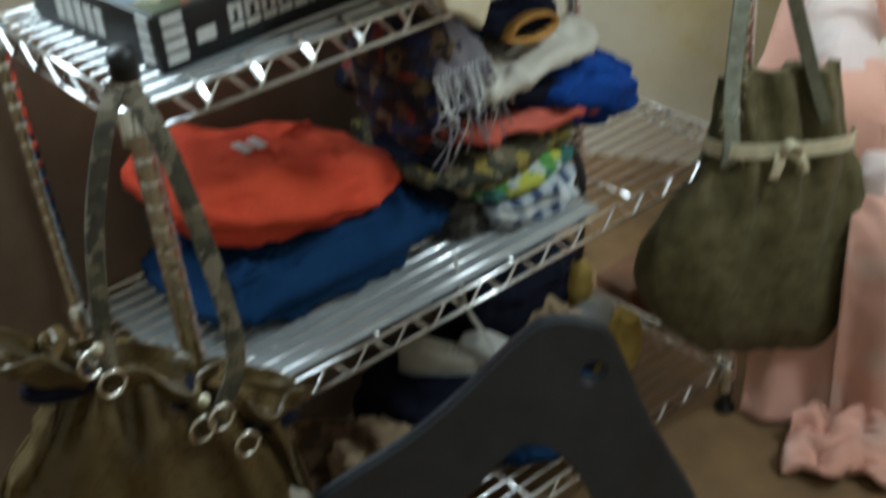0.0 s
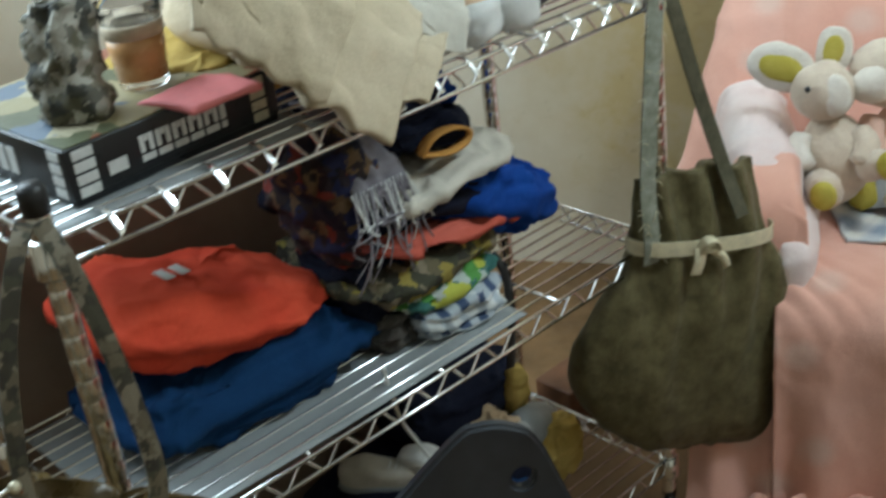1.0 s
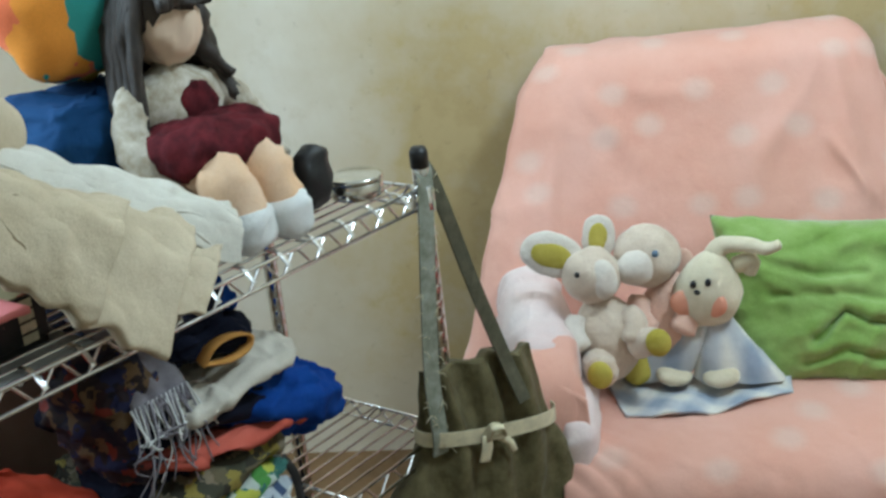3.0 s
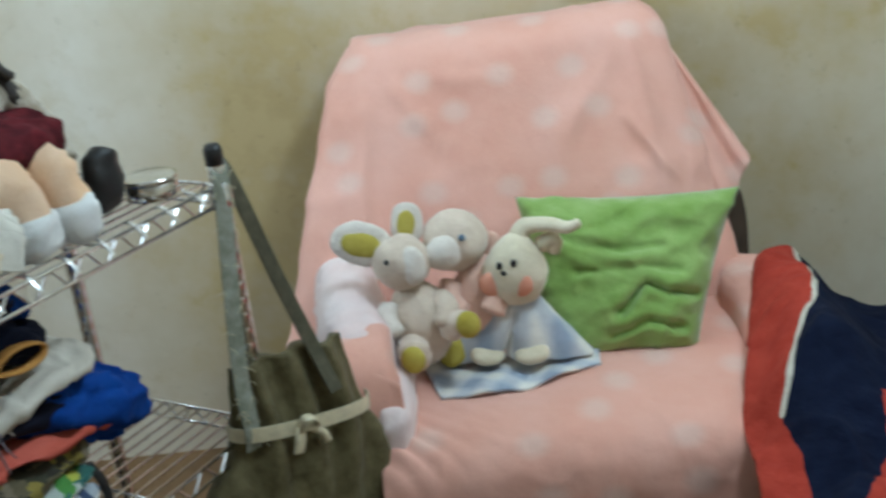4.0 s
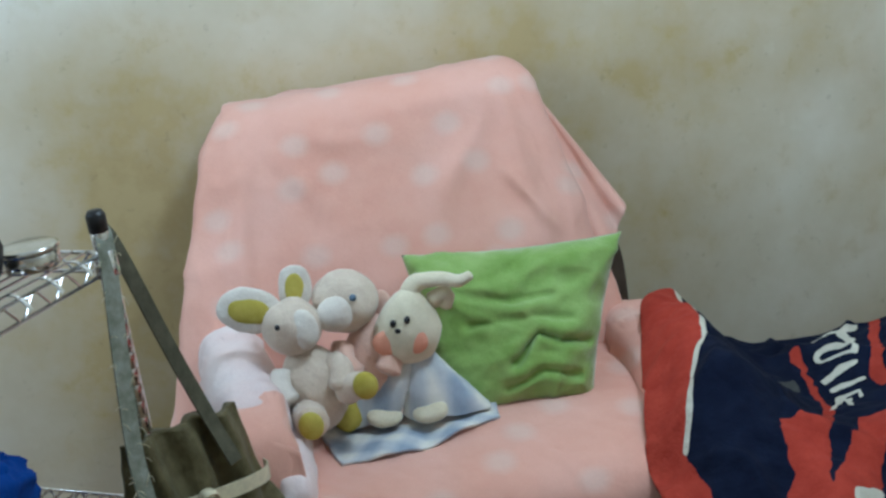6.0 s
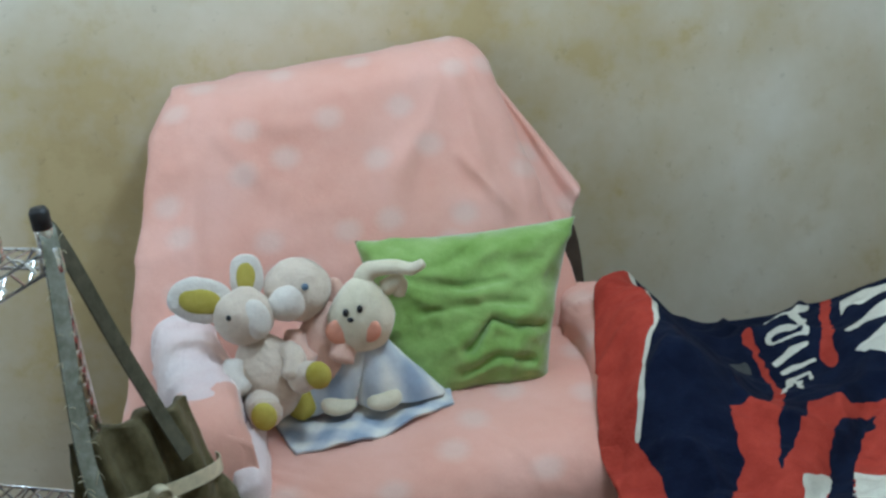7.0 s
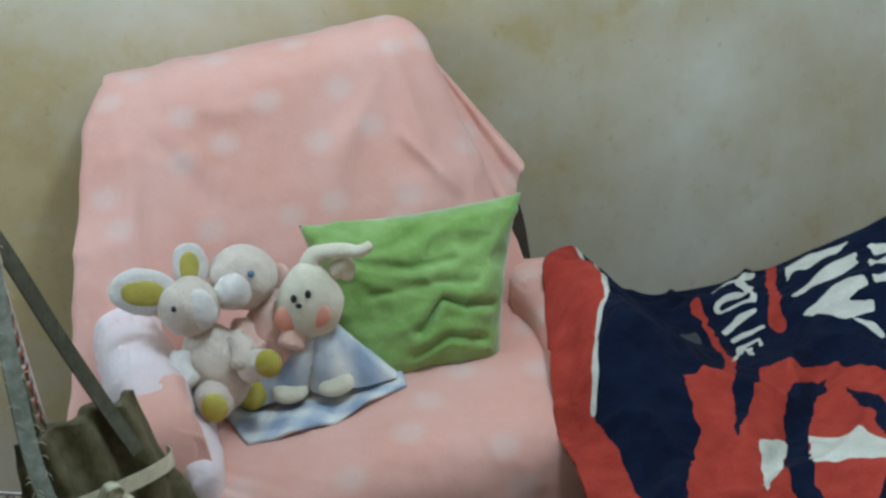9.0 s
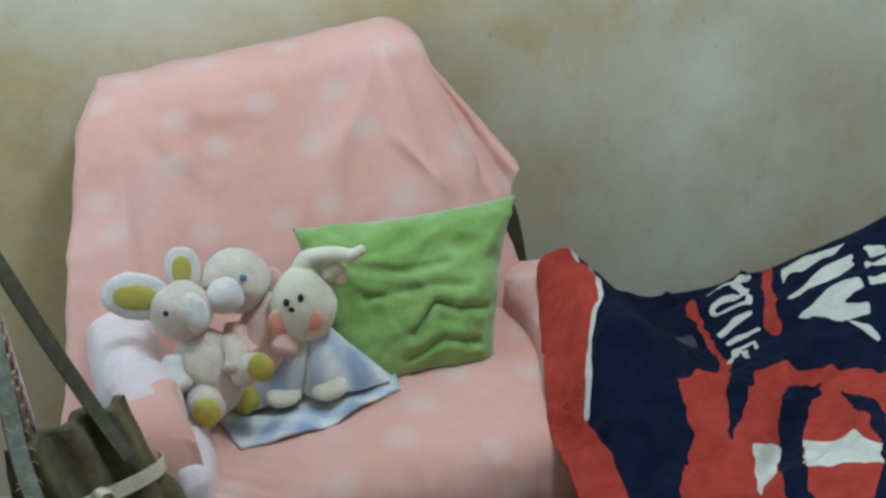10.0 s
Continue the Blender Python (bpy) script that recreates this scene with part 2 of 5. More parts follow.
PLUSH = fabric("cream_plush", (0.66, 0.53, 0.415), (0.76, 0.64, 0.515), 30.0, 420.0, 0.97, 0.6, 0.5)
PLUSHW = fabric("white_plush", (0.74, 0.66, 0.58), (0.81, 0.74, 0.66), 30.0, 420.0, 0.97, 0.6, 0.5)
PLUSHP = fabric("peach_plush", (0.76, 0.47, 0.36), (0.82, 0.56, 0.45), 30.0, 420.0, 0.97, 0.5, 0.5)
YELLOW = fabric("yellow_felt", (0.46, 0.38, 0.06), (0.55, 0.46, 0.10), 30.0)
BLUSH = fabric("blush_felt", (0.80, 0.36, 0.24), (0.84, 0.42, 0.30), 30.0)
EYE = plain("dark_bead", (0.02, 0.02, 0.025), 0.2)
BLUEEYE = plain("blue_bead", (0.12, 0.18, 0.26), 0.25)
PLAIDB = plaid("pale_blue_plaid_flannel", (0.52, 0.55, 0.585), (0.30, 0.36, 0.47), (0.80, 0.78, 0.71), 0.062, (0, 0, 0.5), "XY")
FNAVY = fabric("navy_fleece", (0.0035, 0.006, 0.020), (0.007, 0.011, 0.030), 25.0, 400.0, 0.97, 0.6, 0.0)
FRED = fabric("red_fleece", (0.32, 0.036, 0.022), (0.40, 0.054, 0.032), 25.0, 400.0, 0.97, 0.6, 0.0)
FCREAM = fabric("cream_fleece", (0.55, 0.52, 0.42), (0.66, 0.63, 0.53), 25.0, 400.0, 0.97, 0.6, 0.0)
FGREY = fabric("grey_fleece", (0.06, 0.06, 0.058), (0.09, 0.09, 0.085), 25.0, 400.0, 0.97, 0.6, 0.0)
SOFA = fabric("brown_upholstery", (0.07, 0.05, 0.035), (0.10, 0.07, 0.05), 20.0)
PRINT = patterned("game_lid_print", [(0.10, 0.11, 0.06), (0.32, 0.28, 0.16), (0.12, 0.16, 0.22), (0.36, 0.31, 0.18), (0.28, 0.10, 0.06), (0.40, 0.36, 0.25)], 20.0, 0.4, "blots")
BOXBLACK = plain("glossy_black_card", (0.010, 0.011, 0.013), 0.32, 0, 0.3, 40.0)
SILVER = plain("silver_print", (0.60, 0.60, 0.58), 0.35, 0.0, 0.15, 80.0)
GOLD = plain("brass_print", (0.55, 0.50, 0.36), 0.3, 0.3, 0.15, 80.0)
PINKCARD = plain("pink_paper", (0.85, 0.27, 0.29), 0.7, 0, 0.1, 30.0)
DRINK = plain("milky_tea", (0.62, 0.34, 0.14), 0.3, 0, 0.15, 20.0)
FOAM = plain("pale_froth", (0.62, 0.52, 0.38), 0.6, 0, 0.2, 60.0)
HAIR = plain("dark_brown_hair", (0.030, 0.021, 0.016), 0.5, 0, 0.4, 120.0, 0.5)
SKIN = plain("doll_vinyl", (0.72, 0.55, 0.41), 0.5, 0, 0.06, 20.0)
LEGS = fabric("apricot_stocking", (0.78, 0.52, 0.32), (0.82, 0.60, 0.42), 20.0)
BURG = fabric("burgundy_velvet", (0.050, 0.009, 0.012), (0.135, 0.018, 0.024), 40.0)
BLOUSE = fabric("ivory_blouse", (0.36, 0.30, 0.21), (0.62, 0.58, 0.50), 55.0)
RAINBOW = patterned("rainbow_plush", [(0.75, 0.28, 0.03), (0.80, 0.55, 0.05), (0.04, 0.25, 0.22), (0.70, 0.16, 0.06), (0.03, 0.18, 0.20)], 8.0, 0.95, "blots")
WOODR = plain("red_brown_wood", (0.15, 0.065, 0.032), 0.45, 0, 0.3, 14.0)
BASKET = patterned("brown_wicker", [(0.10, 0.05, 0.025), (0.18, 0.10, 0.05), (0.07, 0.035, 0.018)], 70.0, 0.8)
YCLOTH = fabric("yellow_cloth", (0.42, 0.29, 0.07), (0.52, 0.38, 0.12), 20.0)
TAN = fabric("tan_cloth", (0.42, 0.30, 0.18), (0.52, 0.38, 0.25), 20.0)


# ---- mesh helpers ----
def part(name, bm, mat, parent=None, label="", smooth=True):
    me = bpy.data.meshes.new(name)
    bmesh.ops.recalc_face_normals(bm, faces=bm.faces)
    bm.to_mesh(me)
    bm.free()
    for k in mat if isinstance(mat, (list, tuple)) else [mat]:
        me.materials.append(k)
    if smooth:
        me.polygons.foreach_set("use_smooth", [True] * len(me.polygons))
    ob = new(name, me)
    if parent:
        ob.parent = parent
    if label:
        ob["label"] = label
    return ob


def thing(name, label, category, m=None, group="", kind=""):
    ob = new(name)
    ob.empty_display_size = 0.05
    if m is not None:
        ob.matrix_world = m
    return tagged(ob, label, category, group, kind)


def box(bm, x0, x1, y0, y1, z0, z1, bevel=0.0):
    r = bmesh.ops.create_cube(bm, size=1.0, matrix=Matrix.Translation(((x0 + x1) / 2, (y0 + y1) / 2, (z0 + z1) / 2)) @ Matrix.Diagonal((x1 - x0, y1 - y0, z1 - z0, 1)))
    if bevel:
        es = list({e for v in r["verts"] for e in v.link_edges})
        bmesh.ops.bevel(bm, geom=es, offset=bevel, segments=3, affect="EDGES", profile=0.5)
    return bm


def superell(bm, c, r, e1=0.6, e2=0.6, nu=36, nv=22, m=None):
    """A rounded box or ball: radii r, e 1 = ball, 0.2 = box."""
    def p(w, e):
        return math.copysign(abs(w) ** e, w)
    base = m or Matrix.Identity(4)
    rings = []
    for j in range(1, nv):
        ph = -math.pi / 2 + math.pi * j / nv
        ring = []
        for i in range(nu):
            th = 2 * math.pi * i / nu
            q = Vector((c[0] + r[0] * p(math.cos(ph), e1) * p(math.cos(th), e2), c[1] + r[1] * p(math.cos(ph), e1) * p(math.sin(th), e2), c[2] + r[2] * p(math.sin(ph), e1)))
            ring.append(bm.verts.new(base @ q))
        rings.append(ring)
    for a, b in zip(rings, rings[1:]):
        for i in range(nu):
            bm.faces.new((a[i], a[(i + 1) % nu], b[(i + 1) % nu], b[i]))
    for ring, s in ((rings[0], -1), (rings[-1], 1)):
        tip = bm.verts.new(base @ Vector((c[0], c[1], c[2] + s * r[2])))
        for i in range(nu):
            bm.faces.new((ring[i], ring[(i + 1) % nu], tip))
    return bm


def loft(bm, secs, n=40, e=1.0):
    """Closed body from level sections (z, cx, cy, half width, half depth)."""
    def p(w):
        return math.copysign(abs(w) ** e, w)
    rings = []
    for z, cx, cy, a, b in secs:
        rings.append([bm.verts.new((cx + a * p(math.cos(2 * math.pi * i / n)), cy + b * p(math.sin(2 * math.pi * i / n)), z)) for i in range(n)])
    for a, b in zip(rings, rings[1:]):
        for i in range(n):
            bm.faces.new((a[i], a[(i + 1) % n], b[(i + 1) % n], b[i]))
    bm.faces.new(rings[0])
    bm.faces.new(rings[-1])
    return bm


def dense(secs, k=4):
    """More sections between the given ones, on a smooth curve."""
    out = []
    for i in range(len(secs) - 1):
        p0, p1, p2, p3 = secs[max(i - 1, 0)], secs[i], secs[i + 1], secs[min(i + 2, len(secs) - 1)]
        for j in range(k):
            t = j / k
            out.append(tuple(0.5 * ((2 * b) + (c - a) * t + (2 * a - 5 * b + 4 * c - d) * t * t + (3 * b - a - 3 * c + d) * t ** 3) for a, b, c, d in zip(p0, p1, p2, p3)))
    return out + [secs[-1]]


def tube(bm, pts, r, n=8, cap=True):
    """A round bar along points; r a number or one for each point."""
    pts = [Vector(p) for p in pts]
    rs = r if isinstance(r, (list, tuple)) else [r] * len(pts)
    rings = []
    side = None
    for i, p in enumerate(pts):
        d = (pts[min(i + 1, len(pts) - 1)] - pts[max(i - 1, 0)]).normalized()
        if side is None:
            side = d.orthogonal().normalized()
        side = (side - d * side.dot(d)).normalized()
        up = d.cross(side)
        rings.append([bm.verts.new(p + rs[i] * (math.cos(2 * math.pi * k / n) * side + math.sin(2 * math.pi * k / n) * up)) for k in range(n)])
    for a, b in zip(rings, rings[1:]):
        for k in range(n):
            bm.faces.new((a[k], a[(k + 1) % n], b[(k + 1) % n], b[k]))
    if cap:
        bm.faces.new(rings[0])
        bm.faces.new(rings[-1])
    return bm


def curve_pts(pts, k=6):
    return [Vector(p) for p in dense([tuple(p) for p in pts], k)]


def band(bm, pts, width, thick, across):
    """A flat strap along points; across: its width's direction."""
    pts = [Vector(p) for p in pts]
    rings = []
    for i, p in enumerate(pts):
        d = (pts[min(i + 1, len(pts) - 1)] - pts[max(i - 1, 0)]).normalized()
        w = Vector(across)
        w = (w - d * w.dot(d)).normalized() * width / 2
        n = d.cross(w).normalized() * thick / 2
        rings.append([bm.verts.new(q) for q in (p - w - n, p - n * 1.3, p + w - n, p + w + n, p + n * 1.3, p - w + n)])
    for a, b in zip(rings, rings[1:]):
        for k in range(6):
            bm.faces.new((a[k], a[(k + 1) % 6], b[(k + 1) % 6], b[k]))
    bm.faces.new(rings[0])
    bm.faces.new(rings[-1])
    return bm


def rumple(bm, amp, scale, seed=0.0, stretch=(1, 1, 1)):
    bm.normal_update()
    moves = []
    for v in bm.verts:
        q = Vector((v.co.x * stretch[0], v.co.y * stretch[1], v.co.z * stretch[2]))
        w = noise.noise(q * scale + Vector((seed, seed * 1.7, -seed))) + 0.45 * noise.noise(q * scale * 2.3 + Vector((seed, 3.1, seed)))
        moves.append(v.normal * amp * w)
    for v, d in zip(bm.verts, moves):
        v.co += d
    return bm


def creased(bm, amp, scale, seed=0.0, stretch=(1, 1, 1)):
    """Sharp creases, as in cloth that lay folded."""
    bm.normal_update()
    moves = []
    for v in bm.verts:
        q = Vector((v.co.x * stretch[0], v.co.y * stretch[1], v.co.z * stretch[2])) * scale + Vector((seed, -seed, seed * 0.7))
        q += 0.5 * noise.noise_vector(q * 0.6)
        w = (1 - abs(noise.noise(q)) * 2.2) ** 3 if abs(noise.noise(q)) < 0.45 else 0.0
        moves.append(v.normal * amp * (w - 0.3))
    for v, d in zip(bm.verts, moves):
        v.co += d
    return bm


def sheet(f, nu, nv, thick=0.004, keep=None):
    """A cloth of that thickness over the surface f(a, b), a and b from 0 to 1."""
    bm = bmesh.new()
    grid = [[bm.verts.new(f(i / nu, j / nv)) for j in range(nv + 1)] for i in range(nu + 1)]
    for i in range(nu):
        for j in range(nv):
            if keep is None or keep((i + 0.5) / nu, (j + 0.5) / nv):
                bm.faces.new((grid[i][j], grid[i + 1][j], grid[i + 1][j + 1], grid[i][j + 1]))
    bmesh.ops.delete(bm, geom=[v for v in bm.verts if not v.link_faces], context="VERTS")
    if thick:
        bmesh.ops.solidify(bm, geom=list(bm.faces), thickness=thick)
    return bm


def ball(bm, c, r, m=None, n=20):
    return superell(bm, c, r if isinstance(r, (tuple, list)) else (r, r, r), 1, 1, n, max(8, n * 2 // 3), m)


def plate(bm, outline, thick, bevel=0.0):
    """A plate in the x-z plane with that outline."""
    vs = [bm.verts.new((x, 0, z)) for x, z in outline]
    f = bm.faces.new(vs)
    r = bmesh.ops.extrude_face_region(bm, geom=[f])
    bmesh.ops.translate(bm, verts=[v for v in r["geom"] if isinstance(v, bmesh.types.BMVert)], vec=(0, thick, 0))
    return bm


# ---- the room ----
def slab(name, x0, x1, y0, y1, z0, z1, mat, label, category):
    return tagged(part(name, box(bmesh.new(), x0, x1, y0, y1, z0, z1), mat, None, "", False), label, category, "", "structure")


WX, EX, SY, TOP, BACK = -1.0, 2.8, -2.2, 2.4, 0.86
CH = pose(0.419, 1.154, 0, 0, 0, 30)
NY = 3.45
slab("floor", WX - 0.1, EX + 0.1, SY - 0.1, NY + 0.2, -0.1, 0.0, FLOOR, "worn brown floor of the room", "floor")
slab("ceiling", WX - 0.1, EX + 0.1, SY - 0.1, NY + 0.2, TOP, TOP + 0.1, CEIL, "plain off-white ceiling of the room", "ceiling")
bm = bmesh.new()
box(bm, WX - 0.1, WX, SY - 0.1, -0.7, 0, TOP)
box(bm, WX - 0.1, WX, 0.5, 1.36, 0, TOP)
box(bm, WX - 0.1, WX, -0.7, 0.5, 0, 1.28)
box(bm, WX - 0.1, WX, -0.7, 0.5, 2.15, TOP)
tagged(part("wall_west", bm, WALL, None, "", False), "cream painted wall with a window opening", "wall", "", "structure")
slab("wall_south", WX, EX + 0.1, SY - 0.1, SY, 0.0, TOP, WALL, "plain cream painted wall", "wall")
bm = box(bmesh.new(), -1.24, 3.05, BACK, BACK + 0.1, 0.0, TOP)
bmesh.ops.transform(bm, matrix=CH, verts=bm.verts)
tagged(part("wall_north", bm, WALL, None, "", False), "stained cream wall, the chair's shade painted on it, behind armchair and sofa", "wall", "", "structure")
slab("wall_east", EX, EX + 0.1, SY, NY + 0.2, 0, TOP, WALL, "plain cream painted wall", "wall")


# ---- wire shelf ----
LEN, DEP = 0.914, 0.345
TIERS = (0.105, 0.525, 0.914)


def wire_shelf():
    rack = thing("wire_shelf", "three-tier chrome wire shelf unit standing against the wall", "shelf")

    def post_mesh():
        bm = bmesh.new()
        pts, rs = [], []
        z = 0.03
        while z < 0.955:
            for dz, r in ((0, 0.0125), (0.0238, 0.0125), (0.0243, 0.01235), (0.0251, 0.01235)):
                pts.append((0, 0, z + dz))
                rs.append(r)
            z += 0.0254
        return tube(bm, pts, rs, 20)

    first = None
    for px, py in ((0.0, 0.0), (0.0, LEN), (-DEP, 0.0), (-DEP, LEN)):
        if first is None:
            first = part("post", post_mesh(), CHROME, rack)
            meshes = []
            for nm, secs, mt in (("cap", [(0.945, 0, 0, 0.0135, 0.0135), (0.968, 0, 0, 0.0138, 0.0138), (0.975, 0, 0, 0.010, 0.010)], BLACK),
                                 ("foot", [(0.0, 0, 0, 0.017, 0.017), (0.008, 0, 0, 0.018, 0.018), (0.018, 0, 0, 0.009, 0.009), (0.04, 0, 0, 0.011, 0.011)], BLACK)):
                meshes.append(part(nm, loft(bmesh.new(), secs, 20), mt, first))
            for tz in TIERS:
                meshes.append(part("collar", loft(bmesh.new(), [(tz - 0.034, 0, 0, 0.0175, 0.0175), (tz - 0.03, 0, 0, 0.019, 0.019), (tz + 0.004, 0, 0, 0.0165, 0.0165), (tz + 0.006, 0, 0, 0.0135, 0.0135)], 20), CHROME, first))
            first.location = (px, py, 0)
            parts0 = meshes
        else:
            ob = new("post", first.data)
            ob.parent, ob.location = rack, (px, py, 0)
            for k in parts0:
                c = new(k.name.split(".")[0], k.data)
                c.parent = ob

    rib = tube(bmesh.new(), [(0, 0.004, 0), (0, LEN / 2, 0), (0, LEN - 0.004, 0)], 0.0021, 8)
    rib_data = None
    cross_data = None
    for tz in TIERS:
        bm = bmesh.new()
        for x in (0.0, -DEP):
            for z in (tz, tz - 0.028):
                tube(bm, [(x, 0.012, z), (x, LEN - 0.012, z)], 0.0029, 8)
        for y in (0.0, LEN):
            for z in (tz, tz - 0.028):
                tube(bm, [(-0.012, y, z), (-DEP + 0.012, y, z)], 0.0029, 8)
        deck = part("tier_frame", bm, CHROME, rack)
        for x in (0.0, -DEP):
            pts = []
            k = 0
            y = 0.03
            while y < LEN - 0.02:
                zz = tz - 0.002 if k % 2 == 0 else tz - 0.027
                pts += [(x, y, zz), (x, y + 0.010, zz)]
                y += 0.0305
                k += 1
            part("zigzag_wire", tube(bmesh.new(), pts, 0.0022, 8), CHROME, deck)
        for y in (0.0, LEN):
            pts = []
            for k in range(11):
                zz = tz - 0.002 if k % 2 == 0 else tz - 0.027
                xx = -0.02 - k * 0.0305
                pts += [(xx, y, zz), (xx - 0.006, y, zz)]
            part("zigzag_wire", tube(bmesh.new(), pts, 0.0022, 8), CHROME, deck)
        if tz == TIERS[2]:
            # flattened wire ends, added and tilted to give glints along the front
            for k in range(14):
                y = 0.066 + 0.0612 * k
                part("flat_wire_end", band(bmesh.new(), curve_pts([(-0.016, y - 0.003, tz + 0.0065), (-0.002, y, tz + 0.004), (0.010, y + 0.003, tz - 0.010), (0.013, y + 0.004, tz - 0.016)], 4), 0.0065, 0.0014, (0, 1, 0)), CHROME, deck, "", False)
        for k in range(1, 14):
            if rib_data is None:
                ob = part("rib", rib, CHROME, deck)
                rib_data = ob.data
            else:
                ob = new("rib", rib_data)
                ob.parent = deck
            ob.location = (-k * DEP / 14, 0, tz + 0.002)
        for y in (0.235, 0.457, 0.68):
            if cross_data is None:
                ob = part("crossbar", tube(bmesh.new(), [(0, 0, 0), (-DEP / 2, 0, -0.001), (-DEP, 0, 0)], 0.0028, 8), CHROME, deck)
                cross_data = ob.data
            else:
                ob = new("crossbar", cross_data)
                ob.parent = deck
            ob.location = (0, y, tz - 0.0035)
    return rack


wire_shelf()


def liner(z, y0, y1, x0, x1, label):
    f = lambda a, b: (x0 + (x1 - x0) * a, y0 + (y1 - y0) * b, z + 0.0012 * math.sin(9 * b) * math.sin(7 * a + b * 3))
    ob = part("shelf_liner", sheet(f, 24, 40, 0.0022), LINER)
    return tagged(ob, label, "shelf liner", "liners on the shelf")


liner(0.9158, 0.02, 0.335, -0.33, -0.006, "grey-white plastic liner sheet lying in the top tier")
liner(0.5268, 0.02, 0.625, -0.33, -0.012, "grey-white plastic liner sheet lying in the middle tier")


# ---- on the top tier ----
def game_box():
    g = thing("board_game_box", "black board game box with a colourful lid, on the top tier", "board game", pose(-0.036, 0.052, 0.9175, 0, 0, 3.5) @ Matrix.Diagonal((1, 1, 1.36, 1)))
    W, D, H = 0.262, 0.262, 0.044
    part("base", box(bmesh.new(), -D + 0.002, -0.002, 0.002, W - 0.002, 0, H - 0.006, 0.001), BOXBLACK, g)
    part("lid", box(bmesh.new(), -D, 0, 0, W, 0.006, H, 0.0015), BOXBLACK, g)
    part("lid_print", box(bmesh.new(), -D + 0.004, -0.004, 0.004, W - 0.004, H, H + 0.0012), PRINT, g, "colourful printed lid picture", False)
    # six block letters as plain stepped shapes
    y = 0.083
    for k, w in enumerate((0.0165, 0.017, 0.0165, 0.0165, 0.017, 0.007)):
        bm = bmesh.new()
        box(bm, 0, 0.0012, y, y + w, 0.0135, 0.0185)
        if k < 5:
            box(bm, 0, 0.0012, y, y + 0.0055, 0.0205, 0.0335)
            box(bm, 0, 0.0012, y + w - 0.0055, y + w, 0.0205, 0.0335)
            box(bm, 0, 0.0012, y + 0.0065, y + w - 0.0065, 0.0285, 0.0335)
        else:
            box(bm, 0, 0.0012, y, y + w, 0.0205, 0.0345)
        part("letter_block", bm, SILVER, g, "", False)
        y += w + 0.0035
    part("grey_bar", box(bmesh.new(), 0, 0.0012, 0.044, 0.066, 0.014, 0.024), SILVER, g, "", False)
    for y0, mt in ((0.008, SILVER), (0.226, GOLD)):
        for k in range(4):
            part("pawn_stripe", box(bmesh.new(), 0, 0.0014, y0, y0 + 0.024 - 0.004 * (mt is GOLD), 0.006 + k * 0.0095, 0.0135 + k * 0.0095, 0.0006), mt, g, "", False)
    for y0 in (0.008,):
        for k in range(4):
            part("pawn_stripe", box(bmesh.new(), -0.03, -0.008, -0.0014, 0, 0.006 + k * 0.0095, 0.0135 + k * 0.0095, 0.0006), SILVER, g, "", False)
    for k in range(5):
        part("letter_block", box(bmesh.new(), -0.20 + k * 0.021, -0.184 + k * 0.021, -0.0014, 0, 0.012, 0.033), SILVER, g, "", False)


game_box()

bm = sheet(lambda a, b: (-0.085 + 0.075 * a, 0.165 + 0.085 * b + 0.02 * a, 0.9800 + 0.004 * math.sin(3 * a) + 0.006 * b * (1 - a)), 12, 12, 0.006)
rumple(bm, 0.002, 40)
tagged(part("folded_paper", bm, PINKCARD), "folded pink paper lying on the game box", "paper")


def tumbler():
    g = thing("drinking_glass", "clear glass tumbler half full of milky tea", "glass", pose(-0.135, 0.205, 0.9795))
    n = [(0.0725, 0, 0, 0.0331, 0.0331), (0.0935, 0, 0, 0.0352, 0.0352), (0.0940, 0, 0, 0.0346, 0.0346), (0.0727, 0, 0, 0.0322, 0.0322)]
    part("glass_rim", loft(bmesh.new(), n, 40), GLASS, g, "clear glass rim").visible_shadow = False
    part("glass_foot", loft(bmesh.new(), [(0.0, 0, 0, 0.0245, 0.0245), (0.003, 0, 0, 0.0266, 0.0266), (0.010, 0, 0, 0.0272, 0.0272)], 36), GLASS, g, "thick clear glass foot").visible_shadow = False
    part("tea", loft(bmesh.new(), [(0.0102, 0, 0, 0.0270, 0.0270), (0.04, 0, 0, 0.0300, 0.0300), (0.056, 0, 0, 0.0316, 0.0316)], 36), DRINK, g, "orange-brown milky tea")
    part("froth", loft(bmesh.new(), [(0.0562, 0, 0, 0.0316, 0.0316), (0.070, 0, 0, 0.0329, 0.0329), (0.072, 0, 0, 0.0315, 0.0315)], 36), FOAM, g, "pale froth")


tumbler()


def camo_cup():
    bm = loft(bmesh.new(), dense([(0.0, 0, 0, 0.034, 0.03), (0.02, 0, 0, 0.038, 0.034), (0.06, 0.002, 0, 0.036, 0.033), (0.10, 0, 0.003, 0.032, 0.03), (0.12, 0, 0.004, 0.024, 0.022)], 6), 36)
    rumple(bm, 0.010, 38, 4)
    creased(bm, 0.008, 40, 2)
    ob = part("cloth_pouch", bm, CAMOG)
    ob.matrix_world = pose(-0.115, 0.115, 0.9795)
    tagged(ob, "camouflage print cloth pouch standing on the game box", "pouch")


camo_cup()


